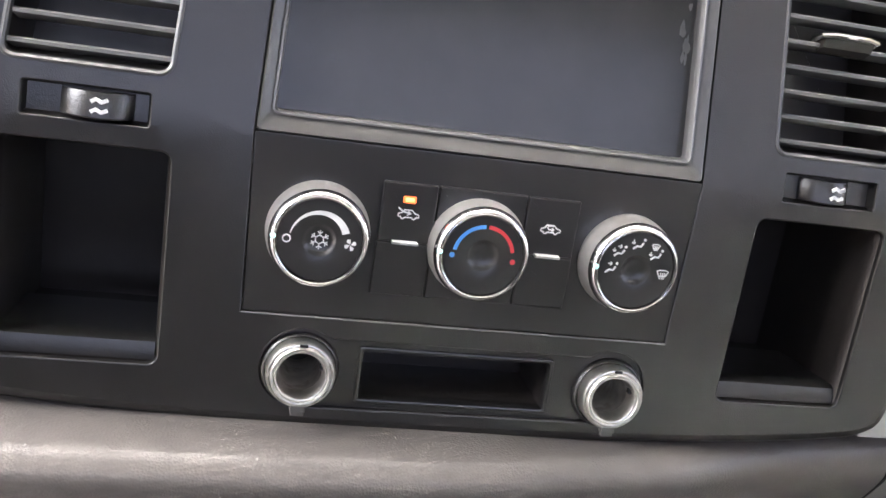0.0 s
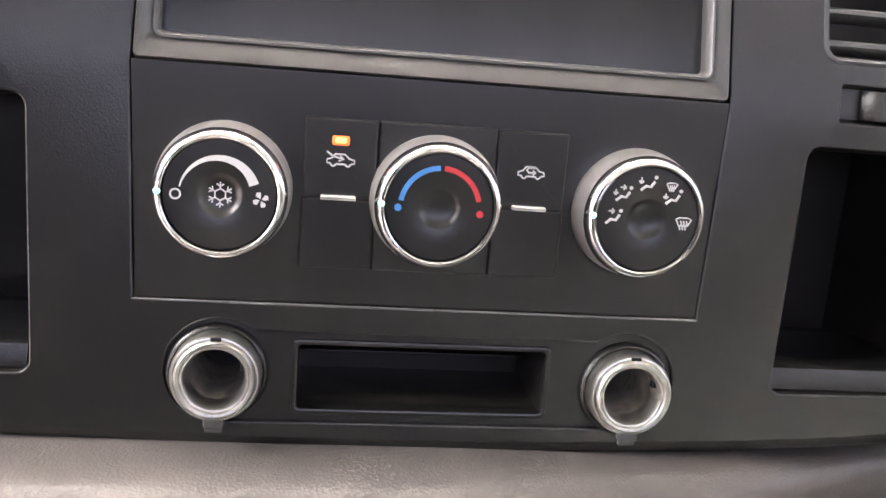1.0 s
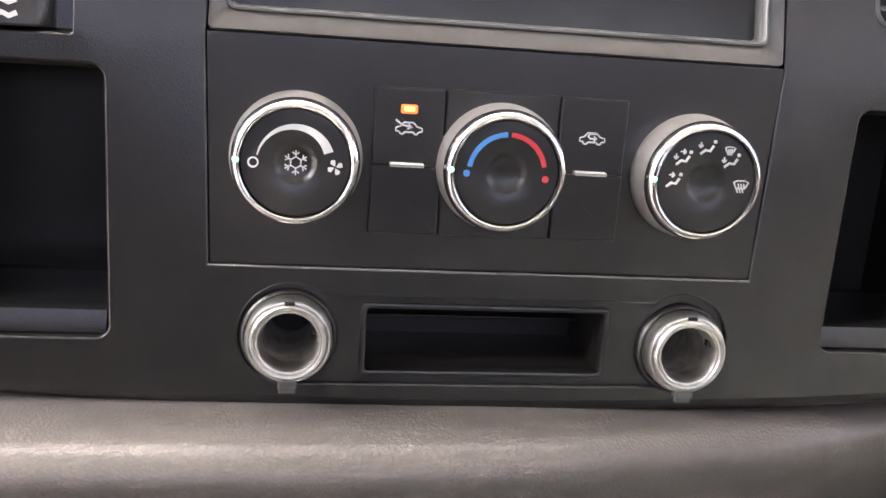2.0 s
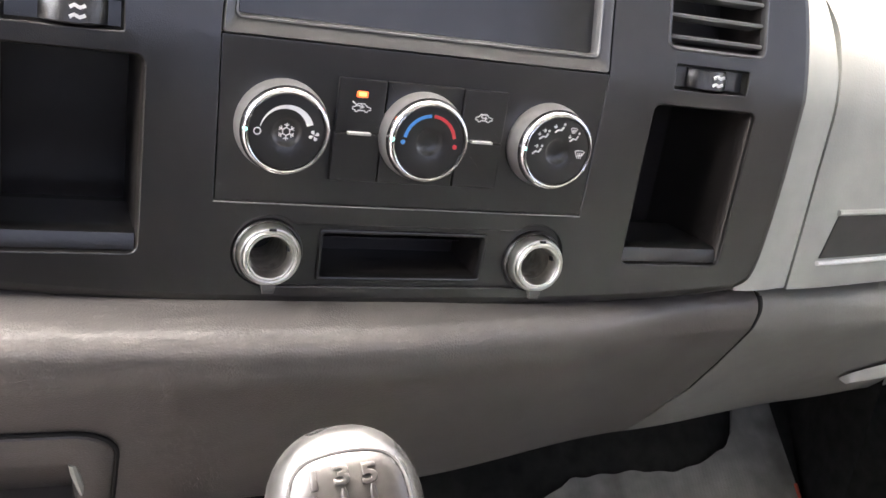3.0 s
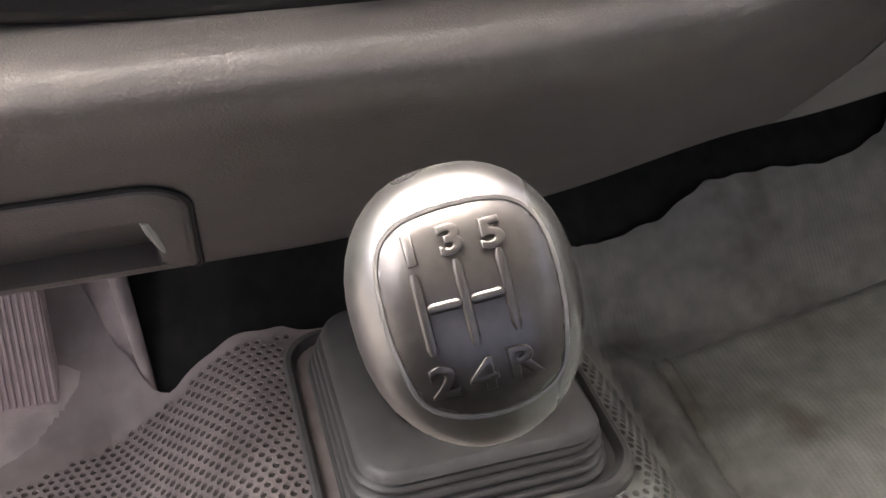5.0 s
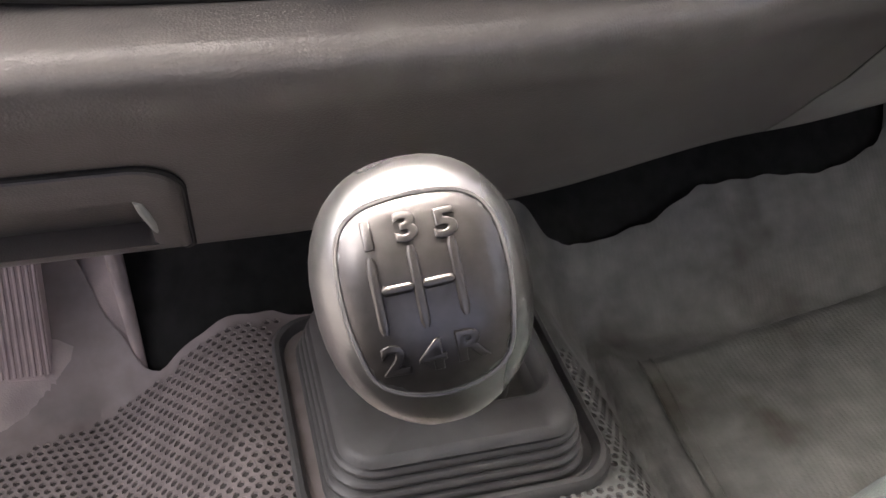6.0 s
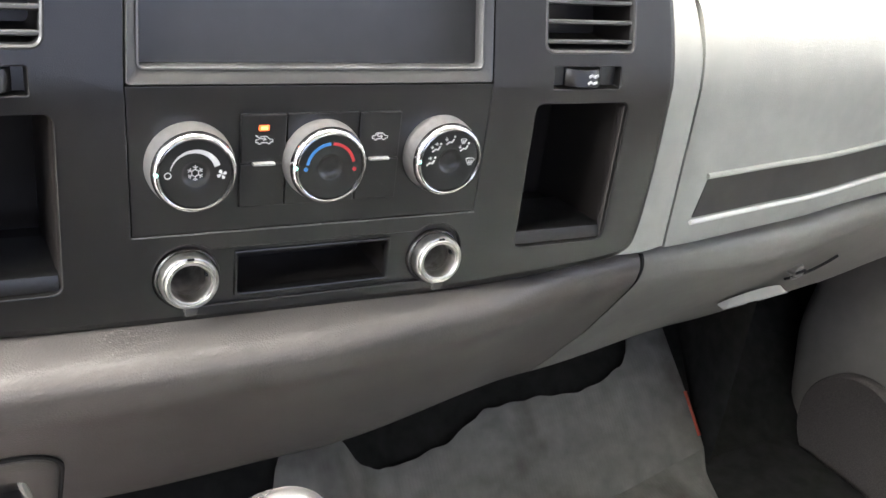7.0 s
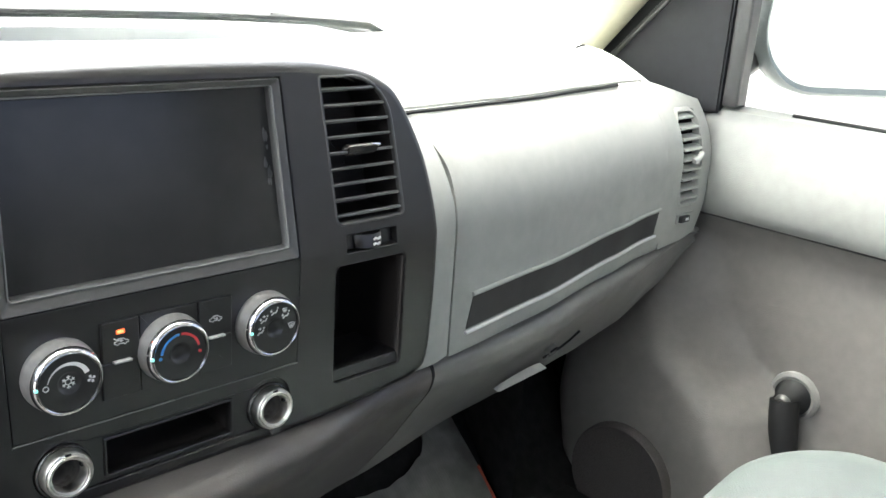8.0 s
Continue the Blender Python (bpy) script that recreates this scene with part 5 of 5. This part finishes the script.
tagged(part("pillar_left", pl, PILLAR), "cream plastic windscreen pillar trim", "pillar", kind="structure")
strip2 = bmesh.new()
tube([p + Vector((0.052, -0.020, -0.02)) for p in path], 0.008, 8, strip2)
tagged(part("pillar_seal", strip2, RUBBER), "black rubber door seal along the pillar", "seal", kind="structure")

wm = thing("wing_mirror", "pale door mirror outside the passenger window", "wing mirror")
hs = bmesh.new()
MM = pose(0.958, 0.090, 0.122, 7, 0, -31)
prof = rrect(0.0, 0.0, 0.33, 0.25, (0.05, 0.05, 0.05, 0.11), 10)
rings = []
for d, y in ((-0.012, 0.004), (-0.004, -0.004), (0.002, 0.004), (0.004, 0.03), (-0.01, 0.075), (-0.045, 0.105)):
    rings.append([hs.verts.new(MM @ Vector((x, y, z))) for x, z in offset(prof, d)])
loft(hs, rings, False, True)
part("housing", hs, MIRROR_SHELL, wm, "pale mirror housing")
mg = bmesh.new()
mg.faces.new([mg.verts.new(MM @ Vector((x, 0.003, z))) for x, z in offset(prof, -0.011)])
part("mirror_glass", thicken(mg, (0, 0.003, 0)), MIRROR, wm, "mirror glass")
part("mirror_arm", tube([(0.905, 0.13, 0.15), (0.96, 0.125, 0.155), (1.04, 0.12, 0.19)], [0.035, 0.03, 0.03], 12), FRAME_GREY, wm)

# ---- end vent of the dash ----
ev = thing("end_air_vent", "pale plastic air vent at the door end of the dash", "air vent")
EV = rrect(0.790, -0.020, 0.838, 0.104, (0.010, 0.018, 0.006, 0.006), 6)
ed = bmesh.new()
loft(ed, [[ed.verts.new((x, face_y(x, z) + y, z)) for x, z in offset(EV, d)] for d, y in ((0.004, -0.003), (0.001, -0.0055), (-0.001, -0.005), (-0.003, 0.0), (-0.004, 0.004))], False, False)
part("vent_rim", ed, PALE, ev, "pale vent rim")
eb = bmesh.new()
loft(eb, [[eb.verts.new((x, face_y(x, z) + y, z)) for x, z in offset(EV, d)] for d, y in ((0.001, 0.001), (-0.002, 0.04))], False, True)
part("duct", eb, RUBBER, ev, smooth=False)
for i in range(9):
    z = -0.013 + 0.0135 * i
    sl = bmesh.new()
    prof = [(-0.0030, z - 0.0022), (-0.0044, z - 0.0006), (-0.0036, z + 0.0012), (0.008, z + 0.0052), (0.008, z + 0.0036)]
    loft(sl, [[sl.verts.new((x, face_y(x, z) + y, zz)) for y, zz in prof] for x in (0.7915, 0.814, 0.8365 - (0.006 if i == 8 else 0))], True, True)
    part("slat", sl, PALE, ev)
et = bmesh.new()
tube([(0.806 + 0.003 * k, face_y(0.81, 0.04) - 0.009 - 0.002 * math.sin(math.pi * k / 6), 0.040 + 0.0015 * k) for k in range(7)], 0.0045, 8, et)
part("tab", et, PALE, ev, "pale sliding tab")
ew = thing("end_vent_thumbwheel", "small thumbwheel with a white mark below the end vent", "switch")
part("recess", block(0.790, face_y(0.81, -0.04) - 0.0045, -0.047, 0.832, face_y(0.81, -0.04) + 0.004, -0.034, 0.001), PALE, ew)
part("wheel", block(0.795, face_y(0.81, -0.04) - 0.0090, -0.045, 0.816, face_y(0.81, -0.04), -0.036, 0.001), STRIP, ew)
part("airflow_mark", stroke([(0.805, -0.0405), (0.813, -0.0405)], 0.004, face_y(0.81, -0.04) - 0.0090), WHITE, ew, "white airflow mark")

# ---- seat ----
seat = thing("car_seat", "pale grey vinyl passenger seat cushion", "seat")


sb = bmesh.new()
rings = []
for z, d in ((-0.41, -0.012), (-0.34, -0.002), (-0.28, 0.0), (-0.245, -0.004), (-0.225, -0.014), (-0.213, -0.032), (-0.206, -0.06), (-0.203, -0.1)):
    rings.append([sb.verts.new((x, y, z - 0.0234 + (0.16 * (x - 0.38) - 0.085 * max(0.0, -0.25 - y)) * (1 if z > -0.3 else 0) - 0.006 * (abs(x - 0.38) / 0.3) ** 2)) for x, y in rrect(0.047 - d, -0.86 - d, 0.70 + d, -0.156 + d, [max(0.02, q + d) for q in (0.07, 0.154, 0.16, 0.07)], 16)])
loft(sb, rings, True, True)
part("cushion", sb, SEAT, seat)
part("seat_base", slab(0.12, -0.80, -0.485, 0.64, -0.27, -0.39), RUBBER, seat, smooth=False)

# ---- cab shell ----
def sill_block():
    bm = block(0.586, -0.75, -0.54, 0.745, 0.40, -0.478, 0.006)
    for cut in (0.16, -0.09):
        bmesh.ops.bisect_plane(bm, geom=bm.verts[:] + bm.edges[:] + bm.faces[:], plane_co=(0, cut, 0), plane_no=(0, 1, 0))
    for v in bm.verts:
        if v.co.x < 0.7:
            v.co.x -= 0.40 * max(0.0, min(0.25, 0.16 - v.co.y))
    return bm


tagged(part("door_sill", sill_block(), CARPET), "dark sill between the floor and the door", "door sill", kind="structure")
tagged(part("cowl_side", slab(0.85, 0.262, -0.52, 0.885, 0.458, 0.06), CARPET, smooth=False), "dark cowl side ahead of the door", "cowl panel", kind="structure")
tagged(part("kick_panel", thicken(sheet(10, 16, lambda u, v: (0.589 + 0.07 * u, 0.150 + 0.25 * u, -0.49 + 0.42 * v)), (0, 0.02, 0)), CARPET), "dark kick panel beside the footwell", "kick panel", kind="structure")
tagged(part("bulkhead", slab(-0.90, 0.46, -0.52, 0.90, 0.50, 0.12), CARPET, smooth=False), "dark bulkhead behind the dash", "bulkhead", kind="structure")
tagged(part("under_dash", slab(-0.66, 0.30, -0.30, 0.80, 0.455, -0.10), CARPET, smooth=False), "dark ducting under the dash", "ducting", kind="structure")
# ceiling and walls are unseen; tones and openings chosen for the cab's light
tagged(part("ceiling", slab(-0.90, -1.34, 0.66, 0.90, -0.06, 0.70), LINING, smooth=False), "pale grey headliner", "ceiling", kind="structure")
bw = bmesh.new()
slab(-0.90, -1.36, -0.52, 0.90, -1.30, 0.12, bw)
slab(-0.90, -1.36, 0.12, -0.78, -1.30, 0.66, bw)
slab(0.78, -1.36, 0.12, 0.90, -1.30, 0.66, bw)
slab(-0.78, -1.36, 0.56, 0.78, -1.30, 0.66, bw)
tagged(part("wall_back", bw, DARK_TRIM, smooth=False), "dark grey cab back wall under the rear window", "wall", kind="structure")
lw = bmesh.new()
slab(-0.92, -1.30, -0.52, -0.86, -0.95, 0.66, lw)
slab(-0.92, 0.28, -0.52, -0.86, 0.46, 0.13, lw)
slab(-0.92, -0.95, 0.62, -0.86, -0.05, 0.66, lw)
slab(-0.92, -0.95, -0.52, -0.86, 0.28, -0.47, lw)
# added slabs that narrow the doorway to hold back light from the left
slab(-0.92, -0.95, -0.47, -0.86, -0.45, 0.06, lw)
slab(-0.92, -0.95, 0.06, -0.86, -0.55, 0.62, lw)
tagged(part("wall_left", lw, DARK_TRIM, smooth=False), "unseen dark driver side wall round the open doorway", "wall", kind="structure")
rw = bmesh.new()
slab(0.86, -1.30, -0.52, 0.92, -0.91, 0.66, rw)
slab(0.925, -0.90, -0.52, 0.97, 0.46, 0.10, rw)
tagged(part("wall_right", rw, LINING, smooth=False), "pale grey cab side", "wall", kind="structure")
ws = thing("windscreen", "clear sloping windscreen glass", "windscreen", kind="structure")
gp = part("screen_glass", thicken(sheet(16, 8, lambda u, v: (-0.83 + 1.66 * u, 0.60 - 0.70 * v - 0.05 * (2 * u - 1) ** 2, 0.135 + 0.54 * v)), (0, 0.004, 0.004)), GLASS, ws)
gp.visible_shadow = False

# ---- outside ----
hood = thing("bonnet", "white painted bonnet ahead of the windscreen", "bonnet")
part("bonnet_skin", thicken(sheet(24, 16, lambda u, v: (-0.80 + 1.60 * u, 0.68 + 1.1 * v - 0.05 * (2 * u - 1) ** 2, 0.16 + 0.02 * v - 0.05 * v * v - 0.03 * (2 * u - 1) ** 4)), (0, 0, -0.02)), PAINT, hood)
gapc = bmesh.new()
pts = [(-0.80 + 1.5 * i / 20, 0.672 - 0.05 * ((-0.80 + 1.5 * i / 20) / 0.8) ** 2, 0.178 - 0.02 * abs((-0.80 + 1.5 * i / 20) / 0.8) ** 4) for i in range(21)]
pts += [(0.76, 0.64, 0.142), (0.80, 0.70, 0.140), (0.82, 0.85, 0.142), (0.83, 1.1, 0.145)]
tube(pts, 0.006, 8, gapc)
part("bonnet_gap", gapc, RUBBER, hood, "dark gap round the bonnet")
fw = bmesh.new()
sheet(8, 16, lambda u, v: (0.84 + 0.16 * u, 0.50 + 1.3 * v, 0.135 - 0.05 * u * u), fw)
tagged(part("wing", thicken(fw, (0, 0, -0.4)), PAINT), "white painted front wing beside the bonnet", "wing")
tagged(part("ground", sheet(40, 40, lambda u, v: (-300 + 600 * u, -300 + 600 * v, -1.25)), GROUND), "grey concrete yard", "ground", kind="structure")
